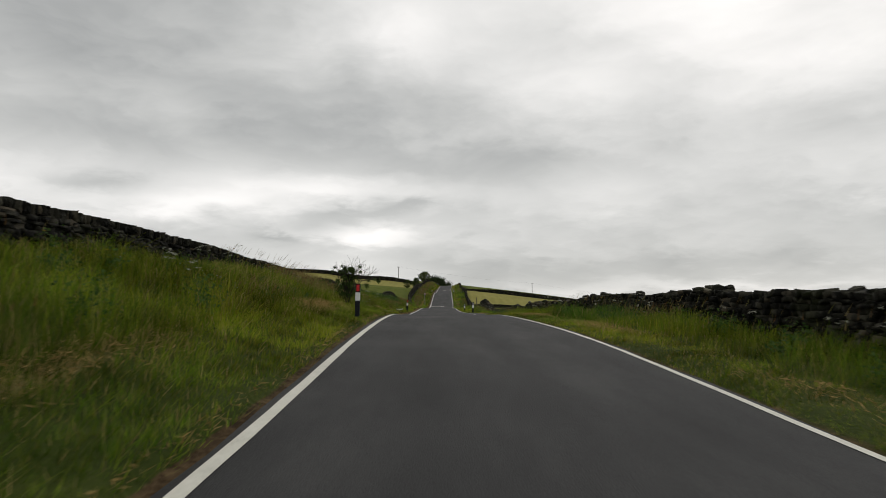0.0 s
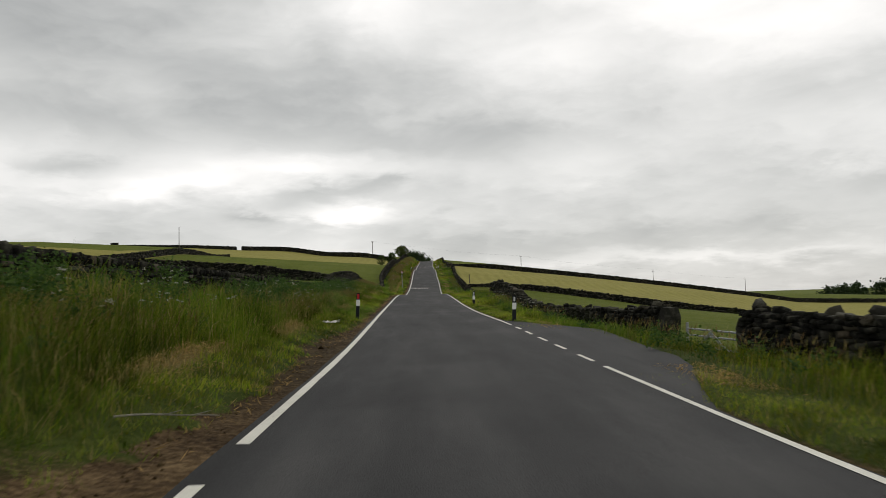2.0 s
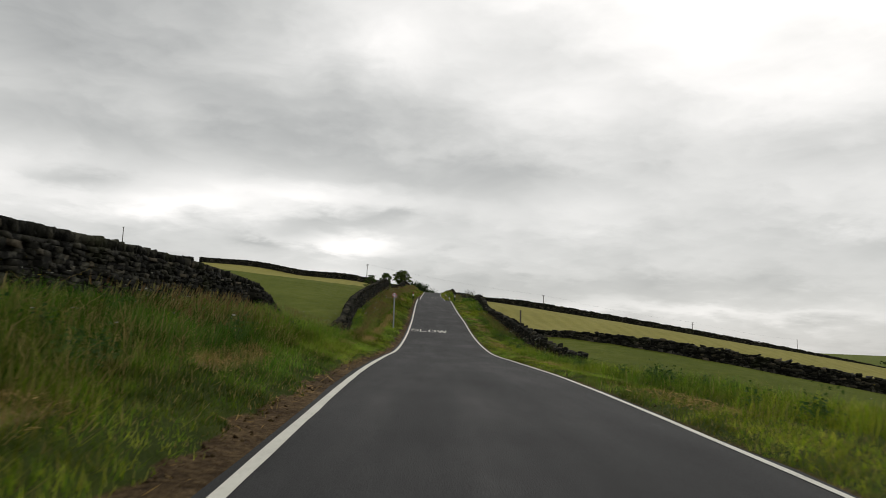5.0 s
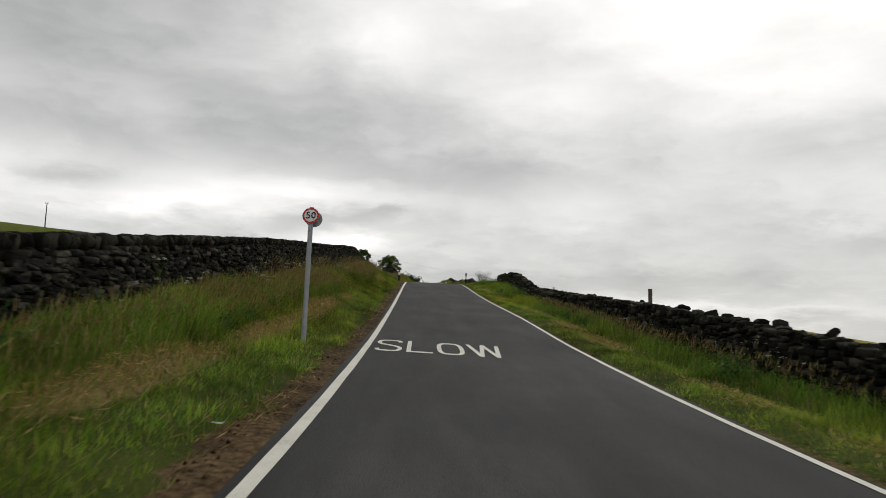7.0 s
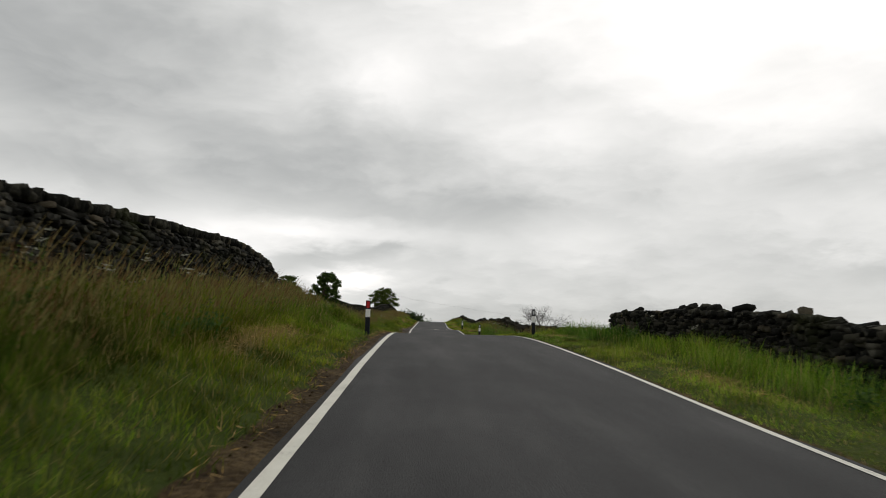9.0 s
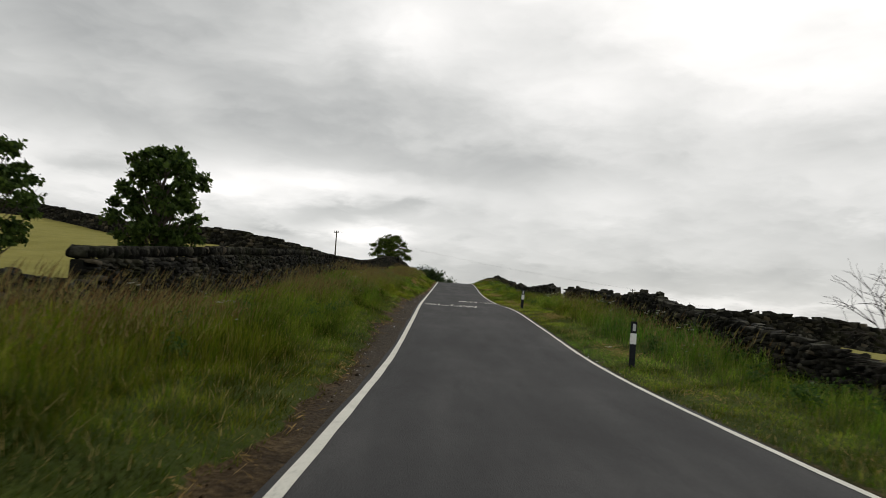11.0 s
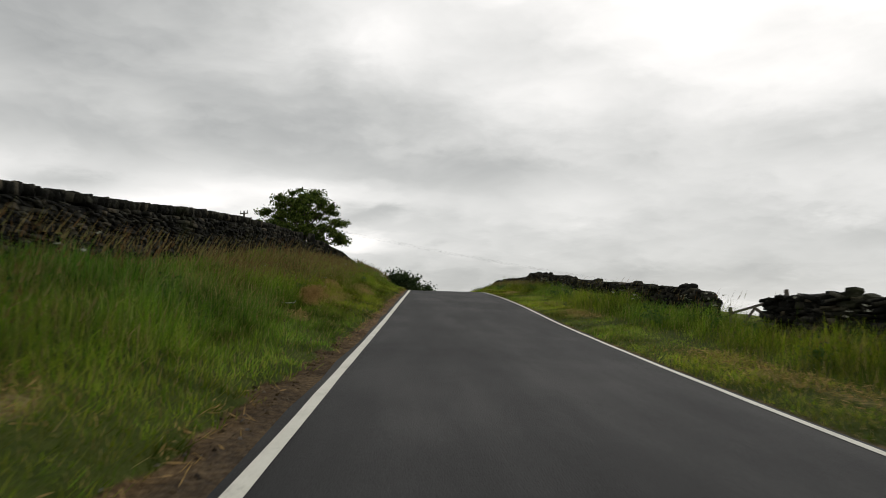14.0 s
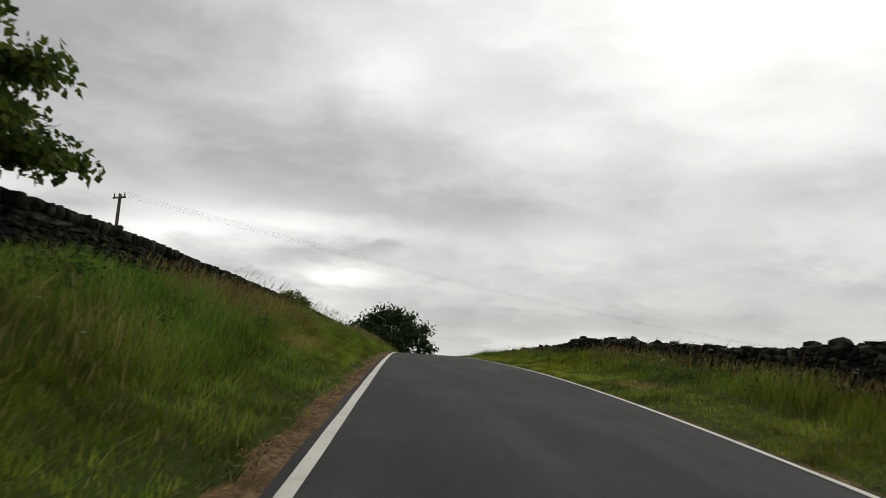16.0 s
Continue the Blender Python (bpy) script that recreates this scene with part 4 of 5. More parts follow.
# ---- grass ----
def blades(name, us, ys, heights, width, tones, lean, seed, label, short=False):
    """One blade for each root point, tapered or lance-shaped; neighbours lean alike."""
    rng = np.random.default_rng(seed)
    n = len(us)
    base = np.stack([road_x(ys) + us, ys, ground_z(us, ys) - 0.02], 1)
    b = patchy(us, ys, 0.9, 61) * 9 + rng.normal(0, 1.9, n)
    aim = np.stack([np.cos(b) + 0.25, np.sin(b) + 0.05, np.zeros(n)], 1)
    side = np.stack([-np.sin(b), np.cos(b), np.zeros(n)], 1) * (width * rng.uniform(0.5, 1.5, n))[:, None] / 2
    far = (heights * lean * rng.random(n))[:, None]
    up = heights[:, None] * np.array([[0, 0, 1.0]])
    mid = base + aim * far * 0.38 + up * 0.62
    tip = base + aim * far + up * rng.uniform(0.66, 1.0, n)[:, None]
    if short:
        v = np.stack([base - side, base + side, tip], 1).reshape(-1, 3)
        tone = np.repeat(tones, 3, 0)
        # shade among the roots is put into the colour: dark foot, light tip
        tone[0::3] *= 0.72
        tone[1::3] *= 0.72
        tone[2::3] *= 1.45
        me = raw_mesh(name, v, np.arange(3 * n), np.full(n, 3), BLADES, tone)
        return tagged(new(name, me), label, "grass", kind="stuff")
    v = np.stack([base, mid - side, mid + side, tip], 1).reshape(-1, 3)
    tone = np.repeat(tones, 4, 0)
    # the colour carries the same depth shade here: darker root, brighter tip
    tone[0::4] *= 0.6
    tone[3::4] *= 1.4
    f = (np.arange(n)[:, None] * 4 + np.array([[0, 2, 1, 1, 2, 3]])).ravel()
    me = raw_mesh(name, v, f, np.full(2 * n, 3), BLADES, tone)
    return tagged(new(name, me), label, "grass", kind="stuff")


GREENS = np.array([[0.050, 0.096, 0.007], [0.076, 0.124, 0.009], [0.110, 0.142, 0.017], [0.047, 0.097, 0.010], [0.104, 0.126, 0.028]])
STRAW = np.array([[0.30, 0.235, 0.085], [0.38, 0.295, 0.115], [0.22, 0.17, 0.058]])


def mixed_tones(rng, us, ys, dry, gain=1.0, warm=0.0):
    n = len(us)
    t = GREENS[rng.integers(0, 5, n)] * rng.uniform(0.7, 1.3, n)[:, None]
    # lit crests and shaded troughs of the sward, put into the colour
    clump = 0.30 * patchy(us * 1.5, ys, 0.5, 5) + 0.40 * patchy(us, ys, 3.4, 6) + 0.30 * patchy(us, ys, 8.5, 7)
    t = t * (np.clip(2.6 * np.clip(clump, 0, 1) ** 1.4, 0.25, 1.7) * gain)[:, None]
    yellow = patchy(us * 1.3, ys, 0.21, 8)[:, None]
    t = t * (1 + (yellow - 0.45 + warm) * np.array([[0.75, 0.25, -0.2]]))
    k = rng.random(n) < dry
    t[k] = STRAW[rng.integers(0, 3, k.sum())] * rng.uniform(0.6, 1.15, k.sum())[:, None]
    return t


def along(rng, n):
    """Distances along the road, thinner where the road runs out of sight."""
    return np.where(rng.random(n) < 0.93, rng.uniform(-2, 352, n), rng.uniform(352, 412, n))


def sow():
    rng = np.random.default_rng(11)
    # left: mown strip beside the road
    n = 400000
    ys = along(rng, n)
    us = -0.18 - rng.random(n) * 2.0
    te = turf_edge(ys)
    keep = (-us > te - 0.03 + rng.normal(0, 0.06, n)) & (rng.random(n) > gateway(ys) * np.clip(1.2 - (-us - 0.7) / 1.5, 0, 0.9))
    us, ys, te = us[keep], ys[keep], te[keep]
    lush = patchy(us * 2, ys, 1.9, 19)
    h = (0.05 + 0.10 * lush + 0.09 * np.clip((-us - te) / 1.0, 0, 1)) * rng.uniform(0.6, 1.3, len(us))
    dry = np.clip(0.09 + 0.75 * hay(us, ys), 0, 0.85)
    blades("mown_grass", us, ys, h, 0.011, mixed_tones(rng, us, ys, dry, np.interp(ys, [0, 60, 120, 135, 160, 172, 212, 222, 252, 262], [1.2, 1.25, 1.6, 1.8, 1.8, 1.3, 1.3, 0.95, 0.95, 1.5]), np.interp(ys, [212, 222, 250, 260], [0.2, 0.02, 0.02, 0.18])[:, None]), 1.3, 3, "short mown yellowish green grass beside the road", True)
    # left: tall meadow growth on the bank, fine stems with broader blades among them
    for n, wide, short, seed in ((430000, 0.008, True, 1), (130000, 0.010, False, 7)):
        ys = along(rng, n)
        uw = left_wall_u(ys)
        edge = 1.65 + 0.5 * (patchy(ys * 0, ys, 0.8, 23) - 0.5) + 0.25 * (patchy(ys * 0, ys, 2.7, 24) - 0.5)
        us = -edge - rng.random(n) * np.maximum(-uw - edge - 0.12, 0.3)
        keep = (rng.random(n) > np.interp(ys, [42, 44, 49, 52], [0, 1, 1, 0]) * np.clip(1.3 - (-us - 0.7) / 2.4, 0, 0.96)) & (rng.random(n) > 0.85 * hay(us, ys))
        us, ys, edge = us[keep], ys[keep], edge[keep]
        lush = 0.6 * patchy(us * 2, ys, 0.8, 9) + 0.4 * patchy(us, ys, 3.4, 6)
        nearwall = np.clip((us - left_wall_u(ys)) / 1.0, 0.35, 1) + np.interp(ys, [44, 50, 80, 92], [0, 0.75, 0.6, 0])
        h = (0.14 + 0.38 * np.clip((-us - edge) / 0.35, 0, 1) * (0.2 + 1.2 * lush) * nearwall) * rng.uniform(0.55, 1.3, len(us))
        rank = np.interp(ys, [215, 224, 246, 254], [0, 1, 1, 0])
        dry = (0.06 + 0.22 * np.clip((patchy(us * 1.4, ys, 0.6, 21) - 0.5) * 4, 0, 1)) * (1 - 0.7 * rank)
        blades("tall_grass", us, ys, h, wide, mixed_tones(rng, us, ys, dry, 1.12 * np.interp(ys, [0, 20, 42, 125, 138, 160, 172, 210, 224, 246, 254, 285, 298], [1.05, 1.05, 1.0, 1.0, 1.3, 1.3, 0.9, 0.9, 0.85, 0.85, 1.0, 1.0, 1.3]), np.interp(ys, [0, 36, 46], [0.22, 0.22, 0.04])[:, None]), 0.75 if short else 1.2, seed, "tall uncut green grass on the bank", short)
    # right verge: short strip beside the road, tall growth under the wall
    for n, wide, short, seed in ((320000, 0.008, True, 2), (80000, 0.010, False, 8)):
        ys = along(rng, n)
        ur, wl = right_wall_u(ys), lane(ys)
        us = wl + 0.13 + rng.random(n) * (ur - wl - 0.13 - 0.15)
        ent = np.maximum(np.interp(ys, [53, 56, 67, 71], [0, 1, 1, 0]), np.interp(ys, [264, 267, 271, 273], [0, 0.7, 0.7, 0]))
        keep = rng.random(n) > ent * np.clip(1.5 - (us - wl - 0.9) / 1.4, 0, 0.99)
        us, ys, wl = us[keep], ys[keep], wl[keep]
        tall = np.clip((us - wl - 1.35 - 0.5 * (patchy(ys * 0, ys, 0.8, 25) - 0.5)) / 0.45, 0, 1)
        lush = 0.6 * patchy(us * 2, ys, 0.7, 13) + 0.4 * patchy(us, ys, 3.4, 6)
        h = (0.06 + 0.09 * patchy(us, ys, 1.9, 20) + tall * np.interp(ys, [0, 52, 62, 112, 135, 212, 222, 238, 247, 262, 285], [0.46, 0.46, 0.36, 0.36, 0.42, 0.42, 0.36, 0.44, 0.66, 0.66, 0.46]) * (0.2 + 1.1 * lush)) * rng.uniform(0.55, 1.25, len(us))
        dry = np.clip(0.06 + 0.10 * (tall < 0.4) + 0.7 * hay(us, ys) * (tall < 0.6), 0, 0.85)
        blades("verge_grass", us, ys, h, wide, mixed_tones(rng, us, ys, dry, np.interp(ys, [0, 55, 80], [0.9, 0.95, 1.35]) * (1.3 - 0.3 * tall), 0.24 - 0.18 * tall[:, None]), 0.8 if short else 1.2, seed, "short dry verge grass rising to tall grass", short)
    # right: extra short turf beside the line
    n = 200000
    ys = along(rng, n)
    us = lane(ys) + 0.14 + rng.random(n) * 1.3
    keep = rng.random(n) > np.interp(ys, [53, 56, 67, 71, 262, 267, 271, 273], [0, 1, 1, 0, 0, 0.7, 0.7, 0])
    us, ys = us[keep], ys[keep]
    h = (0.05 + 0.09 * patchy(us, ys, 1.9, 20)) * rng.uniform(0.6, 1.3, len(us))
    blades("mown_grass", us, ys, h, 0.011, mixed_tones(rng, us, ys, np.clip(0.10 + 0.6 * hay(us, ys), 0, 0.8), np.interp(ys, [0, 55, 80], [1.15, 1.2, 1.75]), 0.24), 1.3, 4, "short mown yellowish green grass beside the road", True)
    # flattened cut grass
    n = 520000
    ys = rng.uniform(0, 352, n)
    left = rng.random(n) < 0.62
    us = np.where(left, -0.9 - rng.random(n) * 2.0, lane(ys) + 0.4 + rng.random(n) * 1.3)
    strip = rng.random(n) < 0.10
    us = np.where(strip & left, -0.26 - rng.random(n) ** (1 - 0.8 * worn_edge(ys)) * (turf_edge(ys) - 0.16), us)
    keep = rng.random(n) < np.maximum(hay(us, ys) * 0.8, strip * left * 0.3 * (1 - gateway(ys)) * patchy(us, ys, 1.1, 98))
    us, ys = us[keep], ys[keep]
    lift = 0.15 * rng.random(len(us)) * np.clip(hay(us, ys), 0, 1)
    for a, c, ra, rc in HAY_HEAPS[:5]:
        m = int(24000 * ra)
        q, s = rng.normal(0, 0.62, m), rng.normal(0, 0.62, m)
        us, ys = np.append(us, a + q * ra + 0.12 * (patchy(s, q, 3.0, 78) - 0.5)), np.append(ys, c + s * rc)
        lift = np.append(lift, 0.03 + (0.08 + 0.75 * ra) * rng.random(m) * np.clip(1.1 - 0.5 * (q * q + s * s) + 0.8 * (patchy(q, s, 5.0, 77) - 0.5), 0, 1))
    n = len(us)
    tone = STRAW[rng.integers(0, 3, n)] * rng.uniform(0.7, 1.45, n)[:, None] * np.array([[1.1, 0.95, 1.0]])
    b = rng.uniform(0, 6.28, n)
    c = np.stack([road_x(ys) + us, ys, ground_z(us, ys) + 0.03 + lift], 1)
    d = np.stack([np.cos(b), np.sin(b), rng.normal(0, 0.45, n)], 1) * rng.uniform(0.03, 0.08, n)[:, None]
    w = np.stack([-np.sin(b), np.cos(b), rng.normal(0, 0.5, n)], 1) * 0.006
    v = np.stack([c - d, c + w, c + d, c - w], 1).reshape(-1, 3)
    me = raw_mesh("cut_grass", v, np.arange(4 * n), np.full(n, 4), BLADES, np.repeat(tone, 4, 0))
    tagged(new("cut_grass", me), "dry straw-coloured cut grass lying in patches on the verge", "hay", kind="stuff")
    # flowering stalks, brown and reddish, thickest towards the wall
    n = 135000
    ys = along(rng, n)
    left = rng.random(n) < 0.75
    uw = left_wall_u(ys)
    us = np.where(left, -1.9 + rng.random(n) ** np.interp(ys, [218, 224, 256, 262], [0.7, 0.45, 0.45, 0.7]) * (uw + 2.9), lane(ys) + 1.7 + rng.random(n) * 1.2)
    keep = (patchy(us * 1.5, ys, 0.3, 31) > np.where(left, 0.43, 0.60)) & (gateway(ys) * (us > -3.4) < 0.5) & (rng.random(n) > np.interp(ys, [44, 52, 86, 94, 130, 138, 152, 165, 215, 224, 246, 254, 262, 284, 292], [0.3, 0.75, 0.75, 0.5, 0.5, 0.88, 0.8, 0.2, 0.1, 0.3, 0.3, 0.4, 0.65, 0.65, 0.15]))
    us, ys, left = us[keep], ys[keep], left[keep]
    n = len(us)
    h = np.where(left, rng.uniform(0.4, 0.72, n), rng.uniform(0.4, 0.65, n))
    # taller stands that break the line of the walls and bank tops
    for u0, u1, y0, y1, m in ((-5.0, -3.6, 27, 42, 150), (-4.4, -2.6, 340, 372, 500), (-5.0, -2.6, 285, 316, 1500), (-5.2, -2.9, 230, 284, 3200), (-3.9, -2.3, 166, 204, 1600), (6.4, 7.7, 238, 268, 420), (7.0, 7.8, 296, 350, 260), (7.0, 7.6, 8, 50, 160)):
        us = np.append(us, rng.uniform(u0, u1, m))
        ys = np.append(ys, rng.uniform(y0, y1, m))
        h = np.append(h, rng.uniform(0.6, 0.95, m))
    n = len(us)
    brown = np.array([[0.19, 0.115, 0.048], [0.27, 0.21, 0.085], [0.23, 0.22, 0.075]])
    tone = brown[rng.choice(3, n, p=[0.36, 0.34, 0.30])] * rng.uniform(0.55, 1.05, n)[:, None]
    base = np.stack([road_x(ys) + us, ys, ground_z(us, ys)], 1)
    b = rng.uniform(0, 6.28, n)
    bend = 0.20 + 0.55 * np.clip(h - 0.72, 0, 0.3) / 0.3
    tip = base + np.stack([bend * h + 0.16 * np.cos(b), 0.16 * np.sin(b), h], 1)
    a = rng.uniform(0, 6.28, n)
    side = np.stack([np.cos(a), np.sin(a), np.zeros(n)], 1)
    low = base + (tip - base) * 0.74 + np.array([0, 0, 0.02])
    v = np.stack([base - side * 0.002, base + side * 0.002, low + side * 0.002, low - side * 0.0085, low + side * 0.0085, tip], 1).reshape(-1, 3)
    i = np.arange(n)[:, None] * 6
    f = np.concatenate([i + np.array([[0, 1, 2]]), i + np.array([[3, 4, 5]])], 1).ravel()
    me = raw_mesh("seeding_grass", v, f, np.full(2 * n, 3), BLADES, np.repeat(tone, 6, 0))
    tagged(new("seeding_grass", me), "reddish brown seeding grass stalks above the verge", "grass", kind="stuff")
    # small flower heads
    n = 9000
    ys = rng.uniform(-4, 390, n)
    left = rng.random(n) < 0.6
    us = np.where(left, -1.7 - rng.random(n) * 2.6, lane(ys) + 1.7 + rng.random(n) * 1.7)
    keep = patchy(us * 2, ys, 0.25, 41) > 0.6
    us, ys = us[keep], ys[keep]
    n = len(us)
    c = np.stack([road_x(ys) + us, ys, ground_z(us, ys) + rng.uniform(0.3, 0.75, n)], 1)
    s = rng.uniform(0.007, 0.018, n)[:, None]
    d1 = rng.normal(size=(n, 3)) * np.array([1, 1, 0.3])
    d2 = rng.normal(size=(n, 3)) * np.array([1, 1, 0.3])
    v = np.stack([c + d1 * s, c + d2 * s, c - d1 * s, c - d2 * s], 1).reshape(-1, 3)
    tone = np.where((rng.random(n) < 0.7)[:, None], np.array([[0.42, 0.42, 0.36]]), np.array([[0.42, 0.33, 0.04]]))
    me = raw_mesh("wild_flowers", v, np.arange(4 * n), np.full(n, 4), BLADES, np.repeat(tone, 4, 0))
    tagged(new("wild_flowers", me), "white and yellow wild flowers scattered through the grass", "flowers", kind="stuff")
    # cow parsley: thin stalks that fork below flat white heads
    V, F, T, k = [], [], [], 0
    for y0, y1, u0, u1, m in ((52, 104, -4.2, -2.3, 60), (8, 42, -4.8, -2.6, 18), (153, 212, -3.9, -2.4, 38), (220, 345, -4.6, -2.6, 26), (12, 52, 6.6, 8.0, 26), (75, 112, 6.3, 7.5, 22), (140, 208, 6.3, 7.3, 22), (225, 345, 6.3, 7.6, 44)):
        for _ in range(m):
            u, y = rng.uniform(u0, u1), rng.uniform(y0, y1)
            u = max(u, float(left_wall_u(y)) + 0.9)
            foot = np.array(spot(u, y, 0.0))
            top = foot + np.array([rng.normal(0.05, 0.08), rng.normal(0, 0.08), rng.uniform(0.55, 0.92)])
            for j in range(rng.integers(2, 5)):
                head = top + np.array([rng.normal(0, 0.10), rng.normal(0, 0.10), rng.uniform(-0.12, 0.04)])
                fork = foot + (top - foot) * 0.6
                w = np.array([0.004, 0.002, 0])
                V += [fork - w, fork + w, head]
                F += [k, k + 1, k + 2]
                T += [(0.07, 0.11, 0.02)] * 3
                k += 3
                r = rng.uniform(0.025, 0.05)
                for _f in range(16):
                    c = head + np.array([rng.normal(0, r * 0.6), rng.normal(0, r * 0.6), rng.uniform(-0.006, 0.010)])
                    d = rng.normal(size=(3, 3)) * 0.009
                    V += [c + d[0], c + d[1], c + d[2]]
                    F += [k, k + 1, k + 2]
                    T += [(0.40, 0.40, 0.33)] * 3
                    k += 3
            V += [foot - (0.005, 0, 0), foot + (0.005, 0, 0), top]
            F += [k, k + 1, k + 2]
            T += [(0.06, 0.10, 0.02)] * 3
            k += 3
    me = raw_mesh("cow_parsley", np.array(V), np.array(F), np.full(len(F) // 3, 3), BLADES, np.array(T))
    tagged(new("cow_parsley", me), "cow parsley with flat white flower heads in the verge", "flowers", kind="stuff")
    # broad-leaved weeds in clumps
    cen, rad = [], []
    r = random.Random(6)
    for k in range(700):
        y = r.uniform(0, 395)
        if r.random() < 0.5:
            u = -2.0 - r.random() * (-float(left_wall_u(y)) - 2.4)
        else:
            u = float(lane(y)) + 1.7 + r.random() * 1.4
        if gateway(y) > 0.3 and u > -3.2:
            continue
        p = spot(u, y, 0.22)
        cen.append(tuple(p))
        rad.append(r.uniform(0.18, 0.42))
    for k in range(230):
        y = r.uniform(45, 100)
        p = spot(-3.0 - r.random() * 1.6 if y < 64 else -2.4 - r.random() * 1.3, y, r.uniform(0.35, 0.8))
        cen.append(tuple(p))
        rad.append(r.uniform(0.22, 0.48))
    ob = leaf_cloud("nettles", cen, rad, 105000, 0.058, WEED, None, 17, 0.9, 0.1)
    tagged(ob, "dark green nettles and docks in clumps on the verge", "weeds", kind="stuff")
    # clods of bare soil along the verge edge
    n = 11000
    ys = rng.uniform(0, 345, n)
    left = rng.random(n) < 0.86
    us = np.where(left, -0.24 - rng.random(n) ** 0.7 * (turf_edge(ys) - 0.20), lane(ys) + 0.18 + 0.12 * rng.random(n))
    s = (0.006 + 0.022 * rng.random(n) ** 2.5) * np.where(rng.random(n) < 0.03, 2.2, 1) * np.clip((turf_edge(ys) - 0.24) / 0.3, 0.1, 1)
    ico = np.array([[0, 0, 1], [0.9, 0, 0.1], [0.1, 0.95, 0], [-0.9, 0.1, 0.1], [0, -0.9, 0], [0, 0, -0.6]])
    v = np.stack([road_x(ys) + us, ys, ground_z(us, ys)], 1)[:, None] + ico[None] * s[:, None, None] * rng.uniform(0.6, 1.3, (n, 6, 1))
    tri = np.array([[0, 1, 2], [0, 2, 3], [0, 3, 4], [0, 4, 1], [5, 2, 1], [5, 3, 2], [5, 4, 3], [5, 1, 4]])
    f = (np.arange(n)[:, None, None] * 6 + tri[None]).ravel()
    soil = np.array([[0.026, 0.018, 0.009], [0.060, 0.042, 0.020], [0.13, 0.095, 0.050]])[rng.integers(0, 3, n)]
    soil = soil + (worn_edge(ys) * rng.choice([0.02, 0.05, 0.30], n, p=[0.5, 0.35, 0.15]))[:, None]
    me = raw_mesh("soil_clods", v.reshape(-1, 3), f, np.full(8 * n, 3), BLADES, np.repeat(soil, 6, 0))
    tagged(new("soil_clods", me), "loose brown soil clods and grit along the road edge", "soil", kind="stuff")


sow()


# ---- dry stone walls ----
def stone_variants(count, seed, rounding=0.42):
    """Chamfered irregular blocks, about one unit across."""
    r = random.Random(seed)
    out = []
    for _ in range(count):
        bm = bmesh.new()
        bmesh.ops.create_cube(bm, size=1.0)
        bmesh.ops.subdivide_edges(bm, edges=bm.edges[:], cuts=1, use_grid_fill=True)
        s = r.uniform(0, 90)
        for v in bm.verts:
            v.co = v.co.lerp(v.co.normalized() * 0.62, rounding)
            v.co += noise.noise_vector(v.co * 1.7 + Vector((s, 0, 0))) * 0.17
            v.co += Vector((r.uniform(-1, 1), r.uniform(-1, 1), r.uniform(-1, 1))) * 0.045
        bmesh.ops.triangulate(bm, faces=bm.faces[:])
        me = bpy.data.meshes.new("stone")
        bm.to_mesh(me)
        bm.free()
        me.materials.append(STONE)
        n = len(me.vertices)
        co = np.zeros(3 * n)
        me.vertices.foreach_get("co", co)
        tri = np.array([p.vertices[:] for p in me.polygons])
        out.append((me, co.reshape(-1, 3), tri))
    return out


BLOCKS = stone_variants(16, 3)
BOULDERS = stone_variants(16, 12, 0.74)


def face_stones(count, seed):
    """Rough wedges with a broken outer face towards +x and an open back."""
    r = random.Random(seed)
    out = []
    for _ in range(count):
        ring = []
        for x, k in ((-0.5, 0.94), (0.40, 1.0), (0.5, 0.88)):
            for sy, sz in ((-1, -1), (1, -1), (1, 1), (-1, 1)):
                ring.append((x + r.uniform(-0.1, 0.1), sy * 0.5 * k + r.uniform(-0.11, 0.11), sz * 0.5 * k + r.uniform(-0.12, 0.12)))
        tri = []
        for o in (0, 4):
            for k in range(4):
                a, b, c, d = o + k, o + (k + 1) % 4, o + 4 + (k + 1) % 4, o + 4 + k
                tri += [(a, b, c), (a, c, d)]
        tri += [(8, 9, 10), (8, 10, 11)]
        me = bpy.data.meshes.new("stone")
        me.from_pydata(ring, [], tri)
        me.materials.append(STONE)
        out.append((me, np.array(ring), np.array(tri)))
    return out


FACES = face_stones(14, 9)


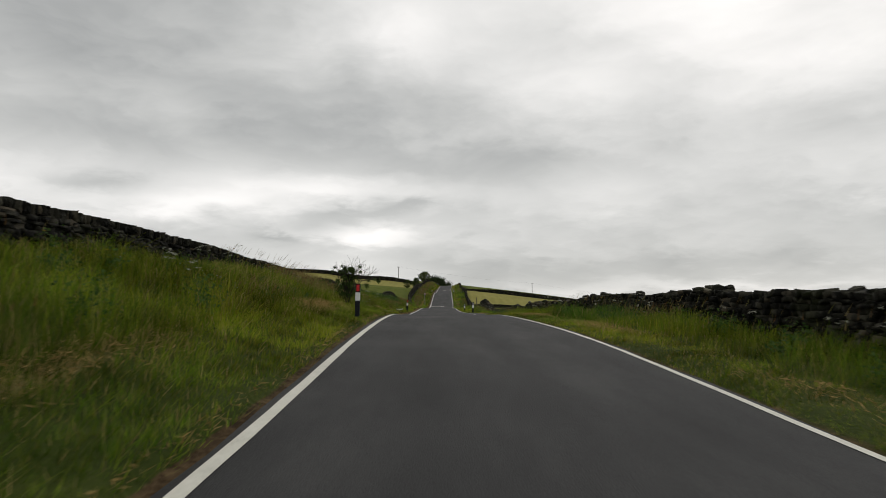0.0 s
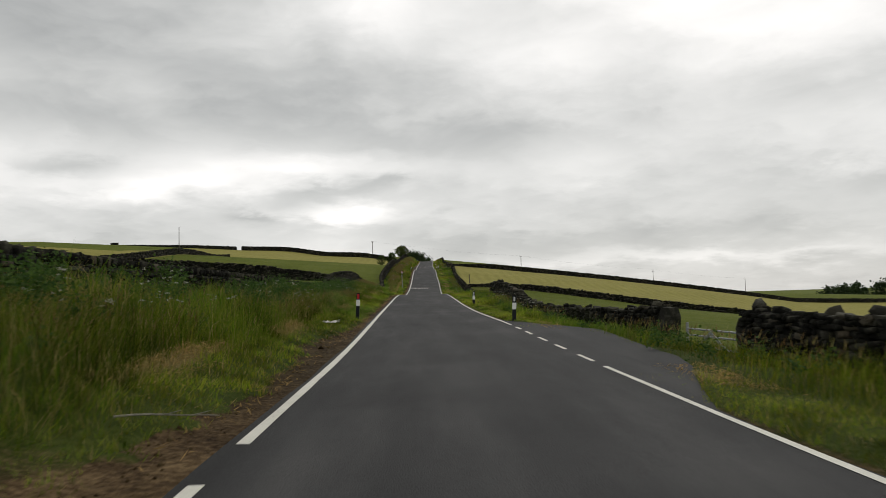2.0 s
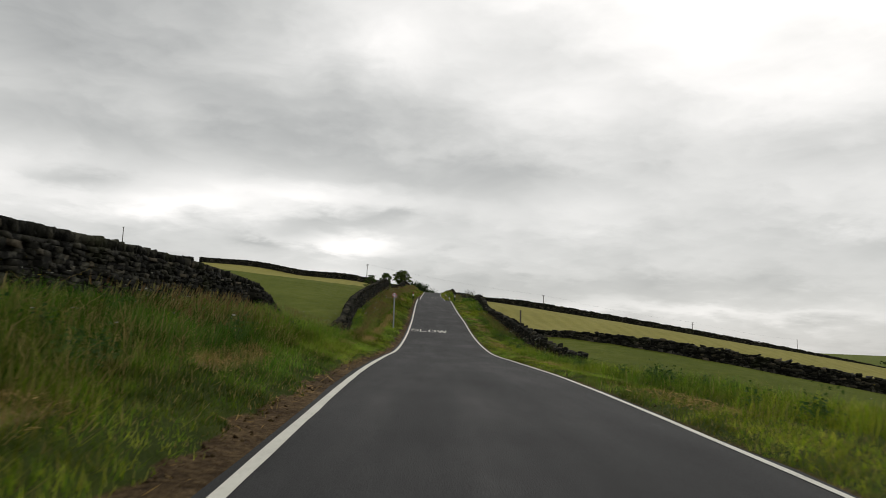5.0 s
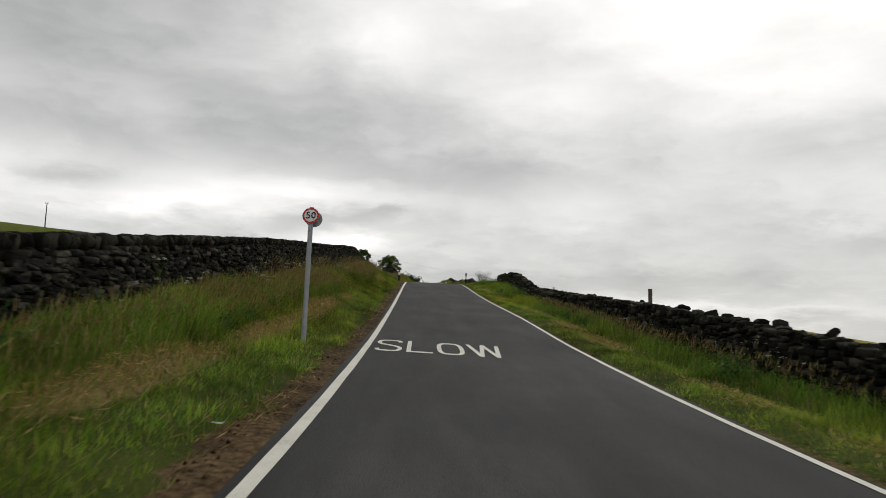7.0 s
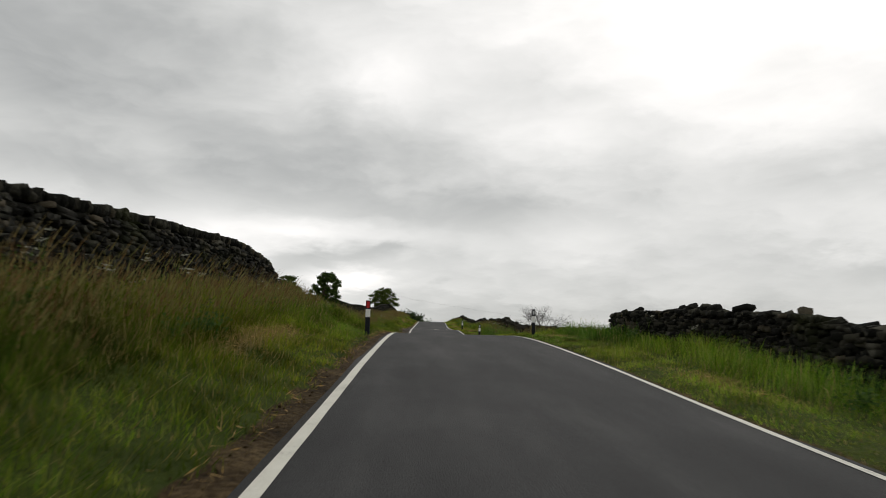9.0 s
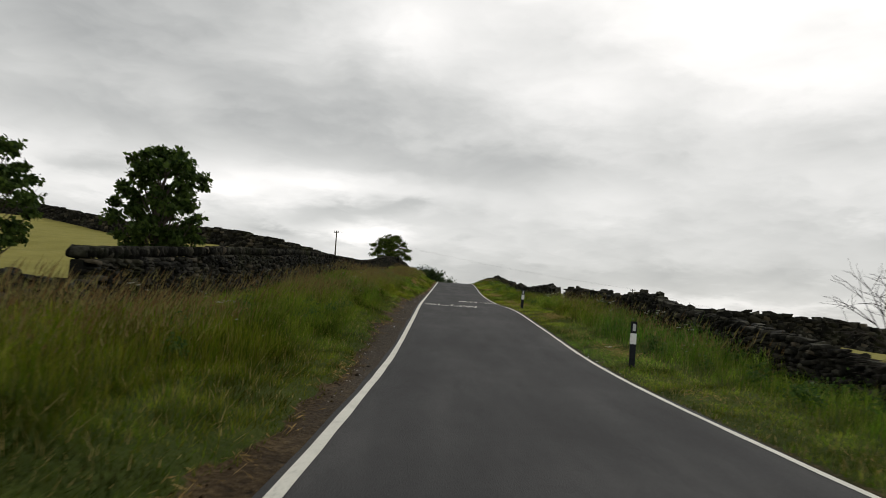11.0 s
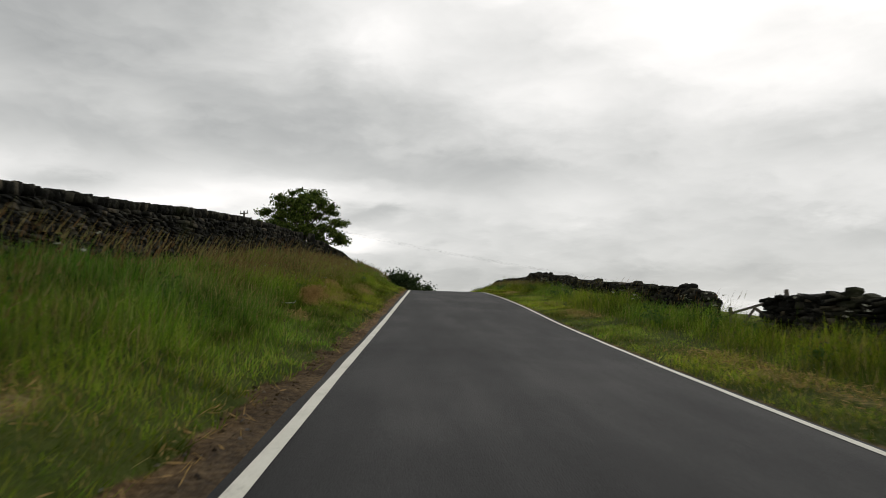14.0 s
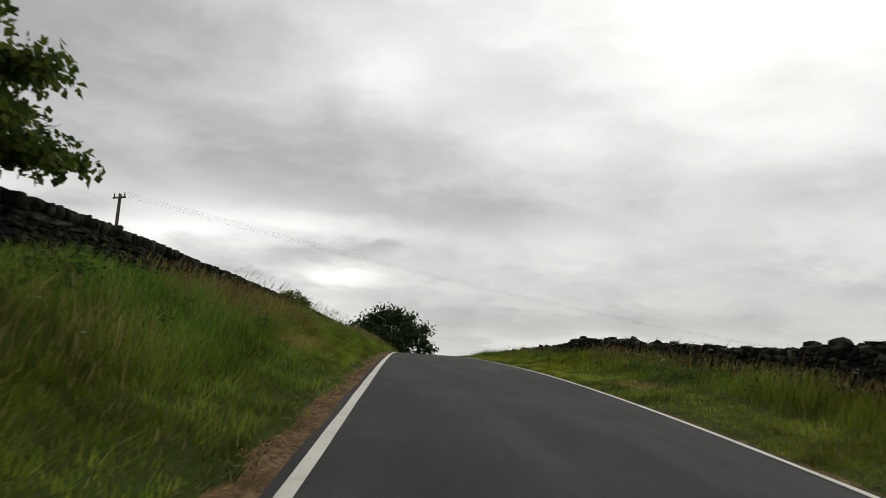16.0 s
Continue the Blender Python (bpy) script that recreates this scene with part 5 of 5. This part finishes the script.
def dry_wall(prof, side, label, seed, cope=True, ruin=0.0, cap=0.20):
    """A wall along the road; prof: y, u, height of its top above the road. side: +1 when the road lies on its right (+u)."""
    rng = np.random.default_rng(seed)
    crown = BLOCKS if cope else BOULDERS
    prof = np.array(prof, float)
    y0, y1 = prof[0, 0], prof[-1, 0]

    def at(y):
        u = np.interp(y, prof[:, 0], prof[:, 1])
        top = float(road_z(y)) + np.interp(y, prof[:, 0], prof[:, 2])
        return u, top, float(ground_z(u + side * 0.35, y))

    # rubble core
    bm = bmesh.new()
    rows = []
    for y in np.arange(y0, y1 + 0.01, (y1 - y0) / max(2, round((y1 - y0) / 1.2))):
        u, top, gz = at(y)
        x = float(road_x(y)) + u
        hi = max(gz + 0.15, top - (cap if cope else 0.1) - 0.03)
        rows.append([bm.verts.new((x + a, y, z)) for a, z in ((-0.16, gz - 0.5), (-0.12, hi), (0.12, hi), (0.16, gz - 0.5))])
    for p, q in zip(rows, rows[1:]):
        for k in range(3):
            bm.faces.new((p[k], p[k + 1], q[k + 1], q[k]))
    bm.faces.new(rows[0])
    bm.faces.new(rows[-1][::-1])
    core = part("dry_stone_wall", bm, STONE_PACK)
    tagged(core, label, "stone wall", "dry stone walls", "structure")
    pieces = []      # (matrix columns, block)
    # coursed face stones
    y = y0
    colw = 2.4
    for ys in np.arange(y0, y1, colw):
        ye = min(ys + colw, y1)
        _, t0, g0 = at((ys + ye) / 2)
        z = g0 - 0.12
        c = 0
        while True:
            hgt = rng.uniform(0.035, 0.100) if cope else rng.uniform(0.05, 0.13)
            y = ys + rng.uniform(-0.12, 0.12)
            any_in = False
            while y < ye:
                ln = rng.uniform(0.14, 0.42) if cope else rng.uniform(0.14, 0.40)
                u, top, gz = at(min(max(y, y0), y1))
                zz = z + (top - t0) * 0.6 + (gz - g0) * 0.4
                if zz + hgt * 0.6 < top - (cap if cope else 0.02):
                    any_in = True
                    batter = 0.05 * (top - zz)
                    pos = (float(road_x(y)) + u + side * (0.13 + batter + rng.uniform(-0.05, 0.045)), y + ln / 2, zz + hgt / 2)
                    pieces.append((pos, (rng.uniform(0.20, 0.30) * side, ln * 0.98 * side, hgt * 0.96), rng.normal(0, (3.5, 5, 8) if cope else (7, 7, 10)), 0))
                y += ln
            z += hgt
            c += 1
            if not any_in or c > 40:
                break
    face_count = len(pieces)
    # copestones set on edge, or loose top stones
    y = y0
    while y < y1:
        u, top, gz = at(y)
        slope = math.degrees(math.atan2(at(min(y + 1, y1))[1] - top, 1.0))
        if cope:
            th = rng.uniform(0.06, 0.13)
            hh = cap * rng.uniform(0.80, 1.06)
            pieces.append(((float(road_x(y)) + u + rng.normal(0, 0.02), y + th / 2, top - hh / 2 + rng.normal(0, 0.008)), (rng.uniform(0.28, 0.40), th * 0.92, hh), rng.normal(0, (7, 4, 6)) + np.array([slope, 0, 0]), 1))
        else:
            th = rng.uniform(0.14, 0.36)
            hh = rng.uniform(0.13, 0.24)
            drop = rng.uniform(-0.01, 0.07) if rng.random() > ruin else rng.uniform(0.06, 0.2)
            pieces.append(((float(road_x(y)) + u + rng.normal(0, 0.04), y + th / 2, top - hh / 2 - drop), (rng.uniform(0.24, 0.42), th, hh), rng.normal(0, (9, 9, 18)) + np.array([slope, 0, 0]), 1))
            if rng.random() < 0.16:
                pieces.append(((float(road_x(y)) + u + rng.normal(0, 0.06), y + rng.uniform(0, th), top - drop + 0.03), (rng.uniform(0.2, 0.32), rng.uniform(0.16, 0.34), rng.uniform(0.12, 0.22)), rng.normal(0, (14, 14, 20)), 1))
        y += th * (rng.uniform(0.92, 1.02) if cope else rng.uniform(0.9, 1.02))
    # the stretch nearest to the road gets single stones, the rest is joined
    mid_y = (y0 + y1) / 2
    tops = [p for p in pieces if p[3]]
    faces = [p for p in pieces if not p[3]]
    tops.sort(key=lambda p: abs(p[0][1] - mid_y))
    single = tops[:230]
    mid = (y0 + y1) / 2
    faces.sort(key=lambda p: abs(p[0][1] - mid))
    single += faces[:max(0, 300 - len(single))]
    rest = tops[230:] + faces[max(0, 300 - min(230, len(tops))):]
    for pos, dim, rot, kind in single:
        ob = bpy.data.objects.new("copestone" if kind else "stone", crown[rng.integers(0, 16)][0] if kind else FACES[rng.integers(0, 14)][0])
        scene.collection.objects.link(ob)
        ob.parent = core
        ob.matrix_local = pose(*pos, *rot) @ Matrix.Diagonal((*dim, 1))
    V, F, n = [], [], 0
    for pos, dim, rot, kind in rest:
        _, co, tri = crown[rng.integers(0, 16)] if kind else FACES[rng.integers(0, 14)]
        a, b, c = np.radians(rot)
        R = np.array([[1, -c, b], [c, 1, -a], [-b, a, 1]])
        V.append((co * np.array(dim)) @ R.T + np.array(pos))
        F.append(tri + n)
        n += len(co)
    if V:
        f = np.concatenate(F)
        me = raw_mesh("packed_stones", np.concatenate(V), f.ravel(), np.full(len(f), 3), STONE_PACK)
        ob = tagged(new("packed_stones", me), kind="stuff")
        ob.parent = core
    return core


COPED = "dark mossy dry stone wall with upright copestones"
LOOSE = "dark tumbled dry stone wall with loose top stones"
dry_wall(((2, -5.4, 2.4), (17, -5.4, 2.42), (25, -5.4, 2.28), (28, -5.4, 2.28), (31, -5.4, 2.22), (34, -5.4, 2.14), (38, -5.4, 2.16), (42.0, -5.4, 2.15), (44.8, -5.4, 2.1)), 1, COPED, 1)
dry_wall(((48.7, -5.4, 2.12), (55, -5.1, 2.25), (62, -4.9, 2.08), (70, -4.3, 1.86), (78, -3.9, 1.66), (88, -3.9, 1.52), (93, -3.9, 1.5), (95.5, -4.0, 1.88), (105, -4.5, 2.15), (117, -4.8, 2.35),
          (127, -5.1, 2.5), (133, -5.2, 2.42), (136, -5.3, 2.1), (138, -5.3, 1.6)), 1, COPED, 2)
dry_wall(((139.2, -3.0, 1.0), (142, -3.05, 1.14), (146, -3.2, 1.34), (150, -3.5, 1.58), (155, -3.9, 1.84), (162, -4.3, 2.1), (172, -4.4, 2.32), (178, -4.4, 2.42), (185, -4.4, 2.48), (195, -4.4, 2.54), (205, -4.2, 2.6),
          (209, -4.15, 2.3), (212.5, -4.4, 1.75)), 1, COPED, 3)
dry_wall(((229, -5.5, 1.2), (233, -5.5, 1.35), (236.8, -5.5, 1.3)), 1, "low broken end of a dry stone wall", 4, False, 0.5)
dry_wall(((237, -5.5, 1.88), (241, -5.5, 2.04), (246, -5.5, 2.15), (254, -5.5, 2.18), (262, -5.5, 2.24), (268, -5.5, 2.36), (278, -5.5, 2.42), (284, -5.5, 2.38), (291, -5.5, 2.46), (298, -5.5, 2.62), (302, -5.5, 2.80), (308, -5.5, 2.9), (317, -5.5, 2.88), (319.6, -5.4, 2.84)), 1, COPED, 5, cap=0.21)
dry_wall(((320.2, -5.35, 2.48), (322.4, -5.25, 2.5), (323.2, -5.2, 2.68), (325, -5.0, 2.7), (328, -4.85, 2.5), (332, -4.7, 2.42), (338, -4.65, 2.28), (345, -4.6, 2.18), (355, -4.6, 2.15), (370, -4.6, 1.95), (395, -4.6, 1.7)), 1, COPED, 6, cap=0.21)
dry_wall(((4, 8.6, 1.0), (16, 8.6, 1.0), (23, 8.55, 0.96), (27.5, 8.5, 0.92), (29.5, 8.5, 0.72), (31, 8.5, 0.88), (34, 8.5, 0.85), (38, 8.5, 0.82), (44, 8.5, 0.66), (47, 8.5, 0.74), (50, 8.5, 0.84), (55, 8.4, 0.78), (59.3, 8.3, 0.76)), -1, LOOSE, 7, False, 0.25)
dry_wall(((63.8, 8.0, 0.7), (67, 8.0, 0.52), (71, 8.0, 0.4), (76, 8.0, 0.27), (84, 8.0, 0.24), (88, 8.0, 0.42), (92, 8.0, 0.8), (97, 8.0, 1.06), (103, 8.0, 1.23), (108, 8.0, 1.03), (113, 8.6, 0.6)), -1, LOOSE, 8, False, 0.35)
dry_wall(((140, 8.7, 0.16), (145, 8.55, 0.24), (148, 8.35, 0.36), (152, 8.1, 0.56), (156, 7.95, 0.74), (160, 7.8, 0.85), (166, 7.7, 0.84), (172, 7.7, 0.76), (178, 7.75, 0.65), (184, 7.8, 0.5), (189, 7.85, 0.52), (193, 7.9, 0.85),
          (197, 7.9, 1.06), (203, 7.95, 1.08), (208, 8.0, 0.98), (211.5, 8.0, 0.92)), -1, LOOSE, 9, False, 0.3)
dry_wall(((227, 8.2, 0.3), (231.7, 8.15, 0.48), (235, 8.1, 0.72), (237.3, 8.1, 0.9), (240, 8.1, 1.05), (242.5, 8.1, 1.16), (246, 8.1, 1.2), (248.8, 8.1, 1.42), (251, 8.1, 1.42), (254, 8.1, 1.16), (259, 8.15, 1.15), (263, 8.2, 1.22), (267.2, 8.2, 1.2)), -1, LOOSE, 10, False, 0.3)
dry_wall(((272, 8.2, 1.22), (275.5, 8.2, 1.38), (279, 8.15, 1.28), (284, 8.1, 1.06), (290, 8.05, 0.98), (293.5, 8.0, 1.14), (296, 8.0, 0.98)), -1, LOOSE, 11, False, 0.3)
dry_wall(((299.5, 8.0, 0.95), (302, 8.0, 1.02), (307, 8.0, 1.0), (316, 8.0, 0.97), (321, 8.0, 1.1), (326, 8.0, 1.2), (330.5, 8.0, 1.32), (334, 8.0, 1.12), (341, 8.0, 1.06), (347, 8.0, 1.22), (352, 8.0, 1.25), (355, 8.0, 1.0),
          (366, 8.0, 0.75), (377, 8.0, 0.58), (390, 8.0, 0.25)), -1, LOOSE, 12, False, 0.3)


CUBE_TRI = np.array([[0, 1, 3], [0, 3, 2], [4, 6, 7], [4, 7, 5], [0, 4, 5], [0, 5, 1], [2, 3, 7], [2, 7, 6], [0, 2, 6], [0, 6, 4], [1, 5, 7], [1, 7, 3]])
CUBES = [(np.array([(x, y, z) for x in (-0.5, 0.5) for y in (-0.5, 0.5) for z in (-0.5, 0.5)]) + np.random.default_rng(k).uniform(-0.12, 0.12, (8, 3)), CUBE_TRI) for k in range(8)]


def field_wall(path, label, seed, full=1.15, k=1.0, low=None):
    """Distant wall: irregular coursed body with ragged top, following the ground."""
    rng = np.random.default_rng(seed)
    path = np.array(path, float)
    seg = np.hypot(*np.diff(path, axis=0).T)
    L = np.concatenate([[0], np.cumsum(seg)])
    V, F, n = [], [], 0
    rough = 1.0 if k < 1 else 0.35

    def tall(s):
        return full if low is None else float(np.interp(s, [0, 1, 12], [low, low, full]))

    # rubble core, just inside the outer stones
    cs = np.linspace(0, L[-1], max(3, int(L[-1] / 1.5)))
    for s0, s1 in zip(cs, cs[1:]):
        p, q = (np.array([np.interp(s, L, path[:, 0]), np.interp(s, L, path[:, 1])]) for s in (s0, s1))
        h = tall(s0)
        t = (q - p) / np.linalg.norm(q - p) * 0.15
        w = np.array([t[1], -t[0]])
        co = []
        for e, m in ((p, -1), (q, 1)):
            gz = float(ground_z(e[0] - float(road_x(e[1])), e[1]))
            co += [(*(e + w * a), gz + b) for a, b in ((-1.2, -0.4), (1.2, -0.4), (-1, h - 0.1), (1, h - 0.1))]
        V.append(np.array(co))
        F.append(np.array([[0, 2, 6], [0, 6, 4], [1, 5, 7], [1, 7, 3], [2, 3, 7], [2, 7, 6], [0, 1, 3], [0, 3, 2], [4, 6, 7], [4, 7, 5]]) + n)
        n += 8
    for s in np.arange(0, L[-1], 0.42 * k):
        p = np.array([np.interp(s, L, path[:, 0]), np.interp(s, L, path[:, 1])])
        q = np.array([np.interp(s + 0.3, L, path[:, 0]), np.interp(s + 0.3, L, path[:, 1])])
        d = (q - p) / (np.linalg.norm(q - p) + 1e-9)
        gz = float(ground_z(p[0] - float(road_x(p[1])), p[1]))
        z, h = -0.3, tall(s)
        while z < h - 0.07:
            hh = min(rng.uniform(0.13, 0.27) * k, h - z + rng.normal(0, 0.025)) if z > 0 else 0.4
            co, tri = CUBES[rng.integers(0, 8)]
            c = co * np.array([rng.uniform(0.38, 0.5), rng.uniform(0.40, 0.66) * k, hh * 1.15])
            c = c @ np.array(Matrix.Rotation(rng.normal(0, 0.16) * rough, 3, "X") @ Matrix.Rotation(rng.normal(0, 0.12) * rough, 3, "Y"))
            R = np.array([[d[1], d[0], 0], [-d[0], d[1], 0], [0, 0, 1]])
            V.append(c @ R.T + np.array([p[0] + rng.normal(0, 0.04), p[1] + rng.normal(0, 0.04), gz + z + hh / 2 + rng.normal(0, 0.03)]))
            F.append(tri + n)
            n += len(co)
            z += hh
    f = np.concatenate(F)
    me = raw_mesh("field_wall", np.concatenate(V), f.ravel(), np.full(len(f), 3), STONE_PACK)
    return tagged(new("field_wall", me), label, "stone wall", "field walls", "structure")


def line_y(x, x0, y0, k):
    return y0 + k * (x - x0)


field_wall([(-63.8, line_y(-63.8, -62.5, 325, -0.77)), (-260, line_y(-260, -62.5, 325, -0.77))], "distant dark stone wall along the skyline", 31, 1.25)
field_wall([(-6.2, line_y(-6.2, -62.5, 325, -0.77)), (-61.2, line_y(-61.2, -62.5, 325, -0.77))], "dark stone wall along the top of the mown field", 32, 1.4, 1.0, 0.9)
field_wall([(-47.8, 248), (-48.5, 140)], "low dark stone wall across the hillside field", 33, 1.15)
field_wall([(-5.7, 131.3), (-15.1, 123.7), (-24, 119), (-60, 103)], "dark stone wall across the pasture", 34, 1.35, 0.6, 0.8)
field_wall([(8.6, 259), (14, 259.3), (60, 273.5), (118, 291.5), (230, 326)], "long dark stone wall between the sloping fields", 35, 1.3, 0.85, 0.5)
field_wall([(8.2, 163), (24, 151), (46, 134), (70, 115), (130, 68)], "dark stone wall below the mown field", 36, 0.88, 0.62, 0.4)
